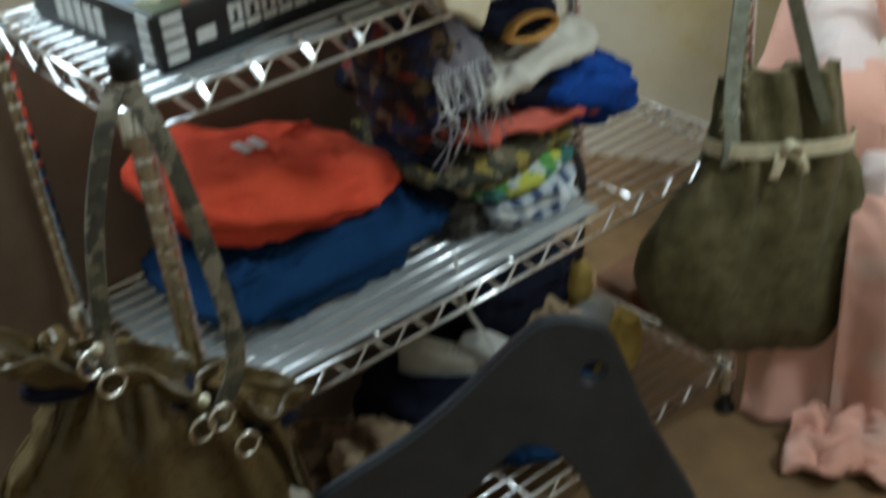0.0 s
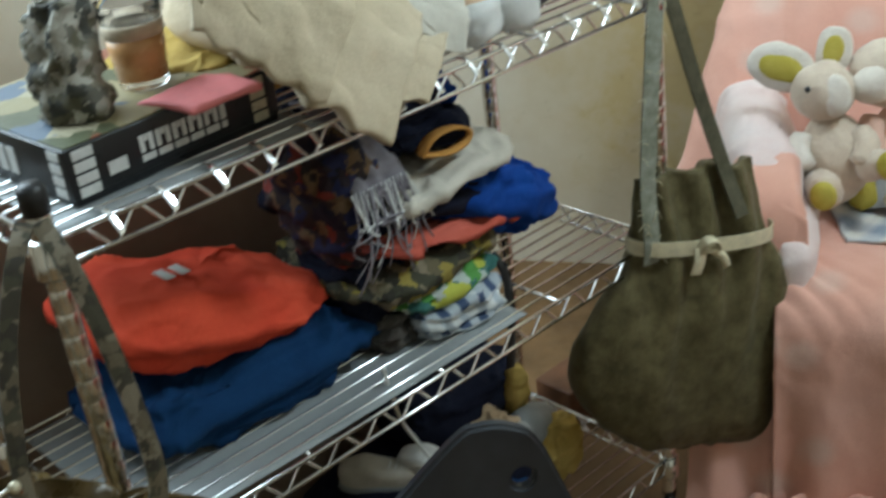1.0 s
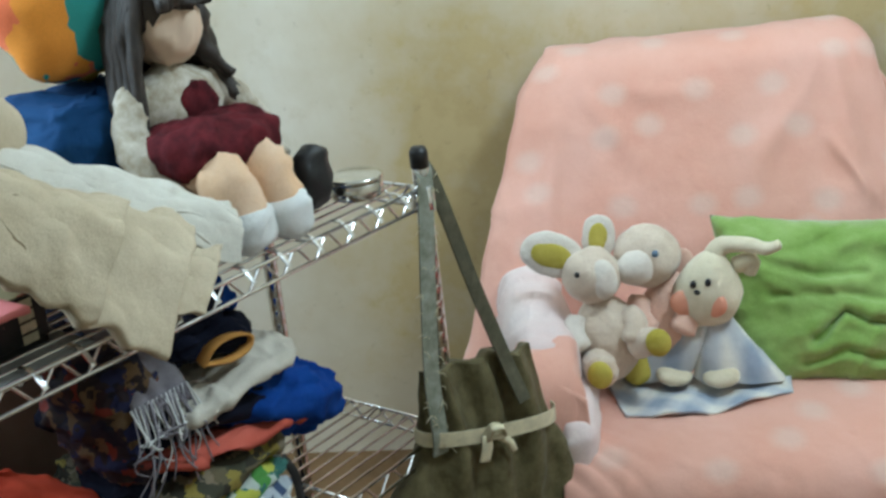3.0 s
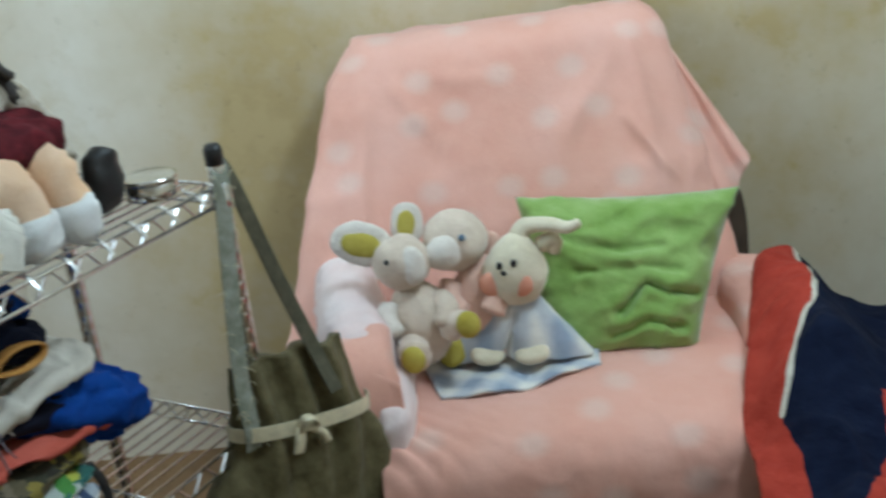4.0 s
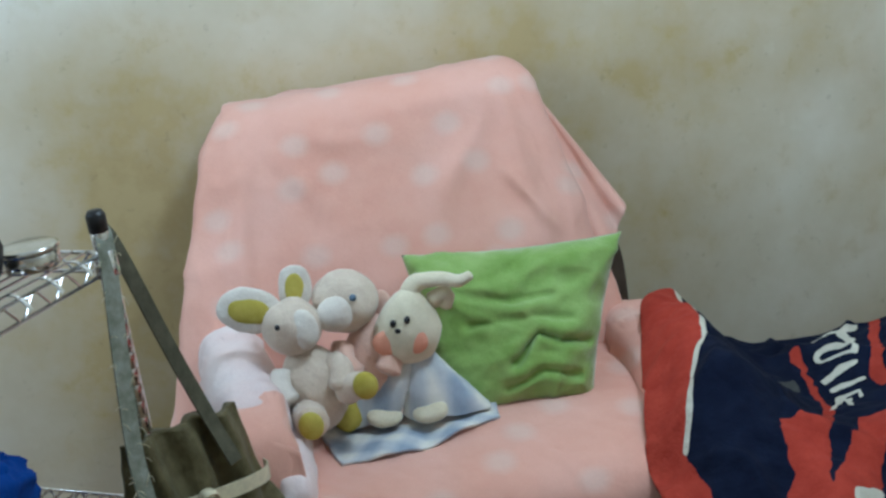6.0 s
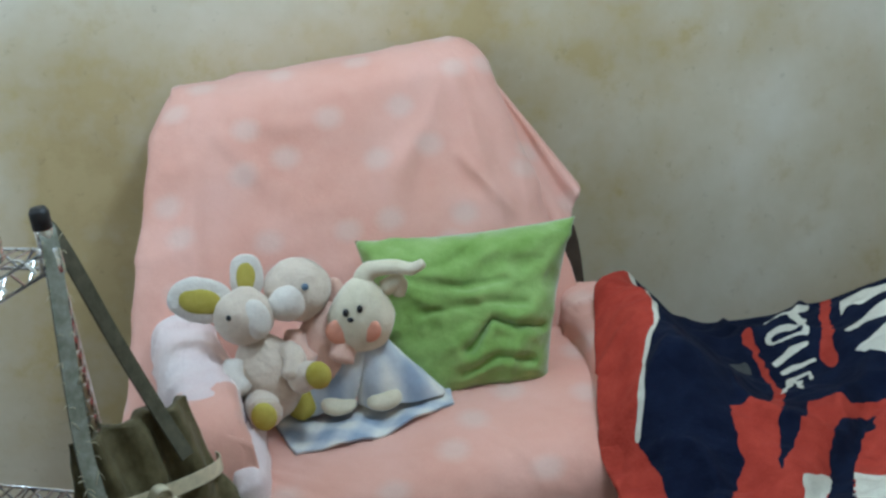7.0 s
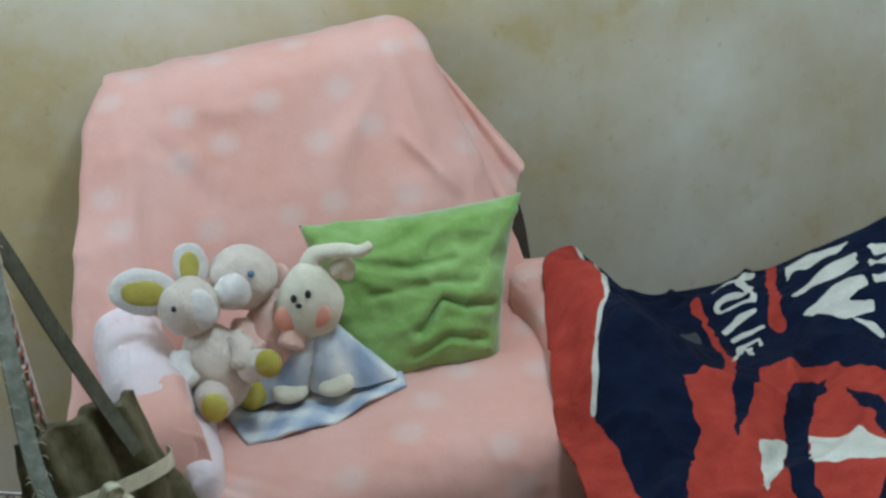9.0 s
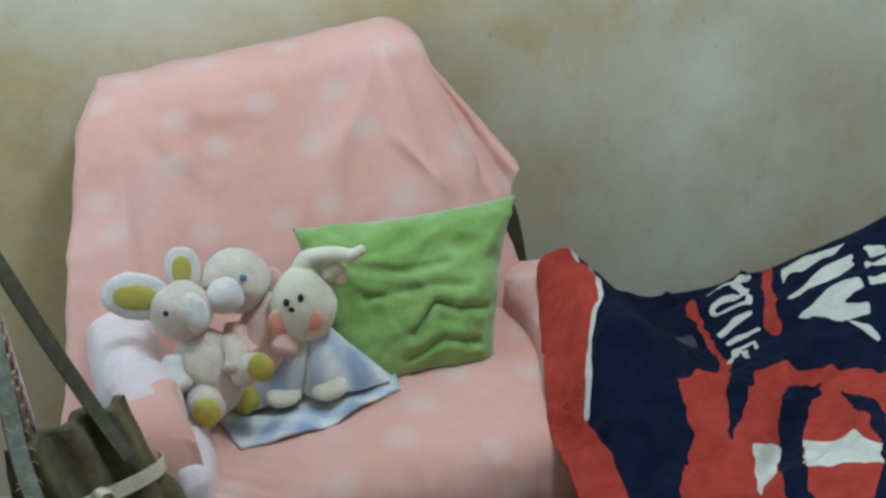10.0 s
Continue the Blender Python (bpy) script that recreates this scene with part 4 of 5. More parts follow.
def handbag():
    g = thing("handbag", "pleated brown-olive satin handbag with camouflage straps on the post", "bag", pose(0.075, -0.03, 0, 0, 0, 67))
    secs = [(0.20, -0.07, 0, 0.13, 0.03), (0.26, -0.07, 0, 0.165, 0.06), (0.38, -0.073, 0, 0.172, 0.07), (0.50, -0.065, 0, 0.152, 0.06), (0.58, -0.04, 0, 0.118, 0.048), (0.635, -0.025, 0.002, 0.108, 0.034), (0.665, -0.022, 0.003, 0.112, 0.026)]
    bm = loft(bmesh.new(), dense(secs, 6), 128, 0.85)
    for v in bm.verts:
        k = max(0.0, min(1.0, (v.co.z - 0.22) / 0.4))
        th = math.atan2(v.co.y * 3, v.co.x + 0.05)
        w = k * (0.009 * math.sin(th * 11) + 0.004 * math.sin(th * 23 + 1))
        v.co.y += w * (1 if v.co.y > 0 else -1)
        v.co.z -= 0.62 * (v.co.x + 0.02) * max(0, (v.co.z - 0.3) / 0.37)
    rumple(bm, 0.008, 12, 9, (1, 1, 0.4))
    creased(bm, 0.012, 14, 6, (1, 1, 0.3))
    part("bag_body", bm, BROWNSATIN, g)
    creased_top = [(-0.125, 0.70, 0.052, 0.4), (-0.03, 0.655, 0.05, 1.7), (0.055, 0.60, 0.046, 3.0)]
    for x0, z0, w, ph in creased_top:
        def ruffle(a, b, x0=x0, z0=z0, w=w, ph=ph):
            th = math.pi * 2 * a
            r = (0.55 + 0.45 * b) * w * (1 + 0.22 * math.sin(th * 5 + ph) * b)
            return (x0 + r * math.cos(th), -0.012 + 0.62 * r * math.sin(th), z0 + 0.035 * b - 0.55 * r * math.cos(th) * 0.6 + 0.012 * math.sin(th * 3 + ph) * b)
        part("ruffle", creased(sheet(ruffle, 72, 16, 0.003), 0.004, 30, ph), BROWNSATIN, g, "gathered satin ruffle")
        part("lining", superell(bmesh.new(), (x0, -0.012, z0 - 0.002), (w * 0.72, w * 0.44, 0.012), 0.8, 0.9, 28, 12), INK, g, "dark inner lining")
    for x, z in ((-0.076, 0.709), (-0.088, 0.735), (-0.008, 0.632), (0.012, 0.640), (0.03, 0.60)):
        part("ring", ring(bmesh.new(), (x, -0.048, z), 0.013, 0.0026, Matrix.Rotation(0.4, 4, "Z")), STEEL, g, "polished steel ring")
    for x, z in ((-0.08, 0.752), (0.0, 0.668)):
        part("stud", ball(bmesh.new(), (x, -0.052, z), 0.006, None, 14), GOLD, g, "brass stud")
    for pts, w in (([(-0.076, -0.045, 0.72), (-0.07, -0.035, 0.78), (-0.055, -0.02, 0.86), (-0.03, 0.0, 0.93), (-0.012, 0.03, 0.958)], 0.016),
                   ([(0.012, -0.045, 0.645), (0.038, -0.035, 0.70), (0.034, -0.022, 0.80), (0.018, -0.004, 0.91), (0.0, 0.03, 0.956)], 0.018)):
        part("strap", band(bmesh.new(), curve_pts(pts, 7), w, 0.005, (1, 0.2, 0.1)), CAMO, g, "camouflage print strap", False)
    part("tag", plate(bmesh.new(), [(0.055, 0.46), (0.085, 0.475), (0.078, 0.53), (0.06, 0.545)], 0.002), SILVER, g, "small shiny tag", False).location = (0, -0.065, 0)


handbag()


def step_stool():
    """A plastic folding stool: two arched panels with a carrying hole, hinged at the top."""
    g = thing("step_stool", "dark grey plastic folding stool with a hole, before the shelf", "stool", pose(0.268, 0.3275, 0, 0, 0, 60) @ Matrix.Diagonal((1, 1, 1.05, 1)))
    outer = curve_pts([(0.20, 0, 0.0), (0.165, 0, 0.16), (0.121, 0, 0.324), (0.062, 0, 0.458), (0.020, 0, 0.575), (-0.010, 0, 0.604), (-0.045, 0, 0.612), (-0.078, 0, 0.600), (-0.19, 0, 0.507), (-0.33, 0, 0.425), (-0.40, 0, 0.33), (-0.425, 0, 0.0)], 6)
    inner = curve_pts([(-0.33, 0, 0.0), (-0.31, 0, 0.25), (-0.25, 0, 0.33), (-0.157, 0, 0.392), (-0.102, 0, 0.446), (-0.069, 0, 0.452), (-0.038, 0, 0.424), (-0.005, 0, 0.35), (0.04, 0, 0.16), (0.07, 0, 0.0)], 6)
    for name, dy, turn in (("front_panel", 0.0, 0),):
        bm = bmesh.new()
        rim = [Vector((-0.004 + 0.0125 * math.cos(2 * math.pi * k / 28), 0, 0.538 + 0.0125 * math.sin(2 * math.pi * k / 28))) for k in range(28)]
        edge = [Vector(p) for p in outer + inner]
        for loop in (edge, rim):
            vs = [bm.verts.new(p) for p in loop]
            for p, q in zip(vs, vs[1:] + vs[:1]):
                bm.edges.new((p, q))
        bmesh.ops.triangle_fill(bm, use_beauty=True, use_dissolve=False, edges=list(bm.edges), normal=(0, -1, 0))
        r = bmesh.ops.extrude_face_region(bm, geom=list(bm.faces))
        bmesh.ops.translate(bm, verts=[v for v in r["geom"] if isinstance(v, bmesh.types.BMVert)], vec=(0, 0.016, 0))
        bmesh.ops.recalc_face_normals(bm, faces=bm.faces)
        es = [e for e in bm.edges if len(e.link_faces) == 2 and e.calc_face_angle(0) > 1.2]
        bmesh.ops.bevel(bm, geom=es, offset=0.004, segments=3, affect="EDGES")
        bmesh.ops.triangulate(bm, faces=[f for f in bm.faces if len(f.verts) > 4])
        o = part(name, bm, GREYPLASTIC, g, "", False)
    for x0, x1 in ((0.06, 0.10), (-0.34, -0.36)):
        part("rear_leg", tube(bmesh.new(), [(x0, 0.02, 0.30), (x1, 0.10, 0.0)], 0.011, 12), GREYPLASTIC, g)


step_stool()

# ---- on the bottom tier and behind ----
LOW = "things on the bottom tier"


def sneaker(m, mat_):
    g = thing("canvas_shoe", "white canvas shoe lying on the bottom tier", "shoe", m, LOW)
    bm = superell(bmesh.new(), (0, 0, 0.035), (0.045, 0.125, 0.035), 0.7, 0.7, 32, 20)
    for v in bm.verts:
        if v.co.y < 0.02 and v.co.z > 0.03:
            v.co.z += 0.02 * min(1, -(v.co.y - 0.02) * 15)
    part("upper", rumple(bm, 0.003, 30), mat_, g)
    part("sole", superell(bmesh.new(), (0, 0, 0.012), (0.047, 0.13, 0.012), 0.3, 0.7, 32, 10), LINER, g, "grey rubber sole")
    for k in range(4):
        part("lace", tube(bmesh.new(), curve_pts([(-0.02, 0.02 + k * 0.018, 0.068), (0, 0.024 + k * 0.018, 0.073), (0.02, 0.02 + k * 0.018, 0.068)], 4), 0.002, 6), WHITE, g)


sneaker(pose(-0.135, 0.535, 0.236, 0, 6, -66) @ Matrix.Scale(0.56, 4), WHITE)
sneaker(pose(-0.205, 0.475, 0.225, 0, 0, -48) @ Matrix.Scale(0.56, 4), CREAM)
fold_stack("black_pouch", INK, (-0.25, 0.66, 0.27), (0.075, 0.12, 0.06), "black nylon pouch on the bottom tier", "pouch", 61, (0, 10, -8), 2, 0.01, 0.5, 0.5, LOW)
fold_stack("black_pouch", INK, (-0.21, 0.55, 0.170), (0.12, 0.20, 0.062), "black nylon bag lying flat on the bottom tier", "bag", 62, (0, 0, 0), 2, 0.008, 0.5, 0.5, LOW)
fold_stack("navy_cloth", NAVY, (-0.065, 0.57, 0.155), (0.055, 0.12, 0.045), "navy cloth bundled on the bottom tier", "cloth", 63, (0, 0, -20), 2, 0.012, 0.7, 0.6, LOW)
fold_stack("yellow_cloth", YCLOTH, (-0.13, 0.755, 0.165), (0.055, 0.05, 0.05), "yellow cloth crumpled on the bottom tier", "cloth", 64, (20, 0, 10), 2, 0.018, 0.8, 0.8, LOW)
fold_stack("tan_cloth", TAN, (-0.14, 0.655, 0.235), (0.045, 0.045, 0.03), "tan cloth crumpled on the bottom tier", "cloth", 65, (0, 20, 0), 2, 0.018, 0.8, 0.8, LOW)
fold_stack("brown_cloth", TAN, (-0.16, 0.34, 0.155), (0.10, 0.09, 0.045), "brown cloth heaped on the bottom tier", "cloth", 66, (0, 0, 0), 2, 0.016, 0.8, 0.7, LOW)
fold_stack("yellow_cloth", YCLOTH, (-0.17, 0.735, 0.27), (0.018, 0.018, 0.05), "yellow strip of cloth tied round the pouch", "cloth", 67, (0, 10, 0), 1, 0.006, 0.7, 0.7, LOW)


def basket():
    g = thing("wicker_basket", "round brown wicker basket standing on the bottom tier", "basket", pose(-0.18, 0.20, 0.108), LOW)
    bm = loft(bmesh.new(), [(0, 0, 0, 0.08, 0.08), (0.05, 0, 0, 0.10, 0.10), (0.10, 0, 0, 0.108, 0.108), (0.102, 0, 0, 0.10, 0.10), (0.02, 0, 0, 0.085, 0.085)], 48)
    part("bowl", rumple(bm, 0.003, 60), BASKET, g)
    part("rim", ring(bmesh.new(), (0, 0, 0.103), 0.105, 0.007, Matrix.Rotation(math.pi / 2, 4, "X")), BASKET, g)


basket()


def bottle():
    g = thing("plastic_bottle", "grey plastic bottle lying at the end of the tier", "bottle", pose(-0.175, 0.79, 0.175, 62, 0, 30), LOW)
    part("bottle_body", loft(bmesh.new(), dense([(0, 0, 0, 0.03, 0.03), (0.01, 0, 0, 0.035, 0.035), (0.09, 0, 0, 0.035, 0.035), (0.115, 0, 0, 0.016, 0.016), (0.13, 0, 0, 0.014, 0.014)], 4), 28), LINER, g)
    part("bottle_cap", loft(bmesh.new(), [(0.13, 0, 0, 0.017, 0.017), (0.15, 0, 0, 0.016, 0.016)], 24), SILVER, g)


bottle()
bm = bmesh.new()
tube(bm, curve_pts([(-0.03, 0.38, 0.56), (-0.05, 0.40, 0.50), (-0.10, 0.45, 0.40), (-0.07, 0.47, 0.32), (-0.10, 0.44, 0.24), (-0.15, 0.46, 0.215)], 8), 0.003, 8)
tagged(part("power_cable", bm, WHITE), "white cord trailing down from the middle tier", "cord")
bm = box(bmesh.new(), -0.36, -0.27, 0.97, 1.18, 0.0, 0.09, 0.006)
tagged(part("wooden_box", bm, WOODR), "low red-brown wooden box on the floor by the wall", "box")

# ---- armchair under the pink sheet ----
def armchair():
    g = thing("armchair", "armchair covered with a pink polka-dot flannel sheet, in the corner", "armchair", CH)
    # backrest: leaning slab under cloth that flares towards the arm on one side
    secs = []
    for k in range(75):
        t = k / 74
        z = 0.30 + 0.675 * t
        drop = max(0.0, 0.955 - z)
        xl = -0.338 - 0.034 * (1 - math.exp(-drop * 14)) - 0.265 * drop
        xr = 0.292 + 0.235 * drop
        top = max(0.0, (z - 0.915) / 0.06)
        xl, xr = xl + 0.012 * top ** 2, xr - 0.05 * top ** 3
        dep = 0.085 * math.sqrt(max(0.02, 1 - (top * 0.95) ** 2))
        secs.append((z, (xl + xr) / 2, 0.548 + 0.418 * (z - 0.42), (xr - xl) / 2, dep))
    bm = loft(bmesh.new(), secs, 240, 0.42)
    for v in bm.verts:
        x, z = v.co.x, v.co.z
        low = max(0.0, min(1.0, (0.92 - z) / 0.4))
        v.co.y += 0.006 * math.sin(x * 19 + 4 * noise.noise(Vector((x * 4, 0, z * 3)))) * low
        # creases running from the shoulders towards the middle, and folds down the far side
        for px, pz, dx, dz, ln, am, wd in ((-0.262, 0.890, 0.62, -0.785, 0.27, 0.011, 0.014), (-0.175, 0.895, 0.93, -0.37, 0.15, 0.008, 0.014), (0.02, 0.90, 0.25, -0.97, 0.26, 0.009, 0.018),
                                           (0.13, 0.84, -0.5, -0.86, 0.22, 0.009, 0.018), (0.19, 0.79, 0.58, -0.81, 0.20, 0.014, 0.010), (0.215, 0.94, 0.16, -0.98, 0.36, 0.014, 0.020), (-0.31, 0.86, -0.10, -0.99, 0.34, 0.010, 0.018)):
            al = (x - px) * dx + (z - pz) * dz
            ac = (x - px) * -dz + (z - pz) * dx
            if 0 < al < ln and v.co.y < 0.75:
                v.co.y -= 0.95 * am * math.sin(math.pi * (al / ln) ** 0.7) * (math.exp(-(ac / wd) ** 2) - 0.25 * math.exp(-((ac + 2.4 * wd) / (1.6 * wd)) ** 2))
        v.co.z += (0.006 * noise.noise(Vector((x * 5, 2, 0))) + 0.030 * x - 0.014) * max(0, (z - 0.88) / 0.1)
    rumple(bm, 0.006, 6, 2)
    rumple(bm, 0.002, 19, 5, (1, 1, 0.6))
    creased(bm, 0.005, 6, 2, (1, 1, 0.7))
    creased(bm, 0.0018, 17, 6, (1, 1, 0.5))
    part("backrest", bm, SHEET, g)

    def flap(a, b):
        # the sheet's corner hanging free past the back's edge
        p = Vector((0.262, 0.715, 0.930)).lerp(Vector((0.352, 0.575, 0.600)), b)
        q = Vector((0.275, 0.755, 0.930)).lerp(Vector((0.442, 0.640, 0.640)), b ** 1.15)
        c = p.lerp(q, a)
        w = b * (0.014 * math.sin(a * 11 + b * 2) + 0.006 * noise.noise(Vector((a * 5, b * 7, 1))))
        return (c.x + 0.02 * b * math.sin(math.pi * a), c.y + w, c.z - 0.02 * b * math.sin(a * 5))
    part("loose_flap", sheet(flap, 40, 70, 0.004), SHEET, g, "loose corner of the sheet hanging past the back")
    part("back_frame", superell(bmesh.new(), (0.02, 0.745, 0.36), (0.455, 0.045, 0.33), 0.3, 0.3, 60, 30, pose(0, 0, 0, -6, 0, 0)), SOFA, g, "dark brown upholstery of the bare chair back")

    # seat: one run of cloth from the back over the rounded front edge to the floor
    run = curve_pts([(0.54, 0.0, 0.432), (0.42, 0.0, 0.430), (0.30, 0.0, 0.428), (0.18, 0.0, 0.427), (0.10, 0.0, 0.423), (0.050, 0.0, 0.408), (0.018, 0.0, 0.378), (0.004, 0.0, 0.335), (-0.002, 0.0, 0.27), (-0.008, 0.0, 0.16), (-0.018, 0.0, 0.012)], 8)

    def seat(a, b):
        p = run[int(round(b * (len(run) - 1)))]
        x = -0.315 + 0.70 * a
        low = max(0.0, min(1.0, (0.36 - p.z) / 0.3))
        y = p.x + low * (0.014 * math.sin(a * 27 + 2 * math.sin(a * 9)) + 0.012 * noise.noise(Vector((a * 6, p.z * 5, 1))))
        tuck = math.exp(-(a / 0.035) ** 2)
        z = p.z + (1 - low) * (0.006 * noise.noise(Vector((x * 7, p.x * 7, 4))) - 0.012 * tuck)
        pull = math.exp(-((x + 0.30) / 0.10) ** 2) * math.exp(-((p.x - 0.06) / 0.10) ** 2)
        z += 0.004 * pull * math.sin((x * 0.8 + p.x) * 170)
        return (x, y, max(0.008, z))
    bm = sheet(seat, 120, len(run) - 1, 0.004)
    creased(rumple(bm, 0.002, 20, 6), 0.0025, 9, 8)
    part("seat", bm, SHEET, g)

    def arm_cover(a, b):
        x = -0.455 + 0.20 * a
        y = 0.128 * (1 - b) ** 0.8 - 0.02 * b + 0.012 * math.sin(a * 13 + 2 * b) * b - 0.01 * noise.noise(Vector((a * 4, b * 4, 1))) - 0.03 * a * (1 - b)
        top = 0.545 - 0.035 * abs(2 * a - 1) ** 2
        return (x + 0.03 * (1 - b) * (0.5 - a), y, top - (top - 0.010) * b)
    part("arm_cover", rumple(sheet(arm_cover, 50, 50, 0.004), 0.004, 12, 3), SHEET, g, "sheet hanging from the arm's front to the floor")
    for s, x, top, half, turn in ((-1, -0.352, 0.592, 0.056, 8), (1, 0.398, 0.505, 0.052, 0)):
        m = pose(x, 0.30, 0, 0, 0, turn)
        bm = superell(bmesh.new(), (0, 0.03, top / 2), (half, 0.255, top / 2 - 0.02), 0.3, 0.3, 72, 44, m)
        rumple(bm, 0.006, 8, 10 + s)
        creased(bm, 0.006, 12, 5 + s, (1, 0.8, 0.4))
        part("arm", bm, SHEET, g)
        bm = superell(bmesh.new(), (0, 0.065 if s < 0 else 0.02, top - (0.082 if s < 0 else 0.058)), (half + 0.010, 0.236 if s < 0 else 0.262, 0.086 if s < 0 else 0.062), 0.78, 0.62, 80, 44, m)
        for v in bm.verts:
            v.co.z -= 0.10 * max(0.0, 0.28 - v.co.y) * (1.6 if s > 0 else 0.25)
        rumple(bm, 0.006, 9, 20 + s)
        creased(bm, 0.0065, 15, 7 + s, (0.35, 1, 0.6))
        part("arm_roll", bm, LITSHEET if s < 0 else SHEET, g, "padded arm top, its sheet coloured paler as if lit" if s < 0 else "padded arm top under the sheet")
    # the sheet tucked between the arm and the seat, in the lit copy too
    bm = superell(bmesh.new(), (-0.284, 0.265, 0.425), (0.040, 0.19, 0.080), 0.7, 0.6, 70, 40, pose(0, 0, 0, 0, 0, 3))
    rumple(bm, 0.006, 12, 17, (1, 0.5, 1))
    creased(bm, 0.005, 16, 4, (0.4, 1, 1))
    part("tuck", bm, LITSHEET, g, "sheet tucked between arm and seat")
    for x in (-0.36, 0.36):
        for y in (0.05, 0.6):
            part("leg", loft(bmesh.new(), [(0, x, y, 0.02, 0.02), (0.12, x, y, 0.028, 0.028)], 16), BLACK, g)


armchair()

bm = sheet(lambda a, b: (-0.37 + 0.34 * a, -0.03 - 0.12 * b * (1 - 0.3 * a) + 0.012 * math.sin(a * 25), 0.010 + 0.042 * abs(math.sin(a * 13 + b * 6 + 2 * noise.noise(Vector((a * 4, b * 4, 2))))) * (1 - 0.5 * b) + 0.02 * (1 - b) ** 2), 60, 44, 0.005)
rumple(bm, 0.012, 12, 5)
for v in bm.verts:
    v.co.z = max(0.004, v.co.z)
ob = part("sheet_end", bm, SHEET)
ob.matrix_world = CH
tagged(ob, "end of the pink sheet bunched up on the floor", "sheet")

# ---- on the armchair ----
def off_line(a, b, p, q):
    """Distance of (a, b) from the stretch between p and q."""
    u, w = q[0] - p[0], q[1] - p[1]
    t = max(0.0, min(1.0, ((a - p[0]) * u + (b - p[1]) * w) / (u * u + w * w)))
    return math.hypot(a - p[0] - t * u, b - p[1] - t * w)


def pillow():
    bm = bmesh.new()
    for side in (-1, 1):
        grid = []
        for i in range(71):
            row = []
            for j in range(61):
                a, b = i / 35 - 1, j / 30 - 1
                puff = max(0.0, (1 - a ** 4) * (1 - b ** 4)) ** 0.55
                pinch = 1 - 0.05 * (1 - b * b) * abs(a) - 0.0
                x = a * 0.20 * pinch * (0.93 + 0.09 * b) * (1 - (0.16 * (1 - b) if a > 0 else 0.0))
                z = b * 0.150 * (1 - 0.06 * (1 - a * a) * abs(b))
                cre = 0.55 * math.sin(b * 8 + a * 3 + 2 * noise.noise(Vector((a * 1.6, b * 1.6, 3)))) + 0.45 * math.sin(b * 15 - a * 5 + 3 * noise.noise(Vector((a * 2, b * 2, 8))))
                y = side * (0.055 * puff + 0.006 * cre * puff)
                for line, deep in (([(-0.10, -0.50), (0.18, -0.14), (0.50, -0.26), (0.85, -0.30)], 0.017), ([(-0.2, -0.80), (0.25, -0.62), (0.75, -0.70)], 0.014), ([(-0.7, 0.45), (-0.1, 0.25), (0.35, 0.30)], 0.009), ([(-0.5, 0.0), (0.1, 0.05), (0.6, -0.02)], 0.008)):
                    d = min(off_line(a, b, p, q) for p, q in zip(line, line[1:]))
                    y -= side * puff * deep * (math.exp(-(d / 0.05) ** 2) - 0.2 * math.exp(-((d - 0.13) / 0.07) ** 2))
                row.append(bm.verts.new((x, y, z)))
            grid.append(row)
        for i in range(70):
            for j in range(60):
                bm.faces.new((grid[i][j], grid[i + 1][j], grid[i + 1][j + 1], grid[i][j + 1]))
    bmesh.ops.remove_doubles(bm, verts=bm.verts, dist=0.0004)
    rumple(bm, 0.006, 8, 8, (0.8, 1, 1.2))
    rumple(bm, 0.003, 30, 9)
    creased(bm, 0.007, 6, 3, (1.0, 1, 1.2))
    creased(bm, 0.0025, 17, 11, (0.8, 1, 1.2))
    ob = part("pillow", bm, GREEN)
    ob.matrix_world = CH @ pose(0.152, 0.365, 0.550, -27, 1, -8)
    tagged(ob, "crumpled lime-green velour pillow leaning on the chair back", "pillow")


pillow()


def limb(name, pts, rs, mat, parent, seed, amp=0.003, label=""):
    p = curve_pts(pts, 5)
    r = [rs[min(len(rs) - 1, int(i * len(rs) / len(p)))] for i in range(len(p))]
    r = [sum(r[max(0, i - 2):i + 3]) / len(r[max(0, i - 2):i + 3]) for i in range(len(r))]
    r[0], r[-1] = r[0] * 0.55, r[-1] * 0.55
    bm = tube(bmesh.new(), p, r, 16)
    return part(name, rumple(bm, amp, 40, seed), mat, parent, label)


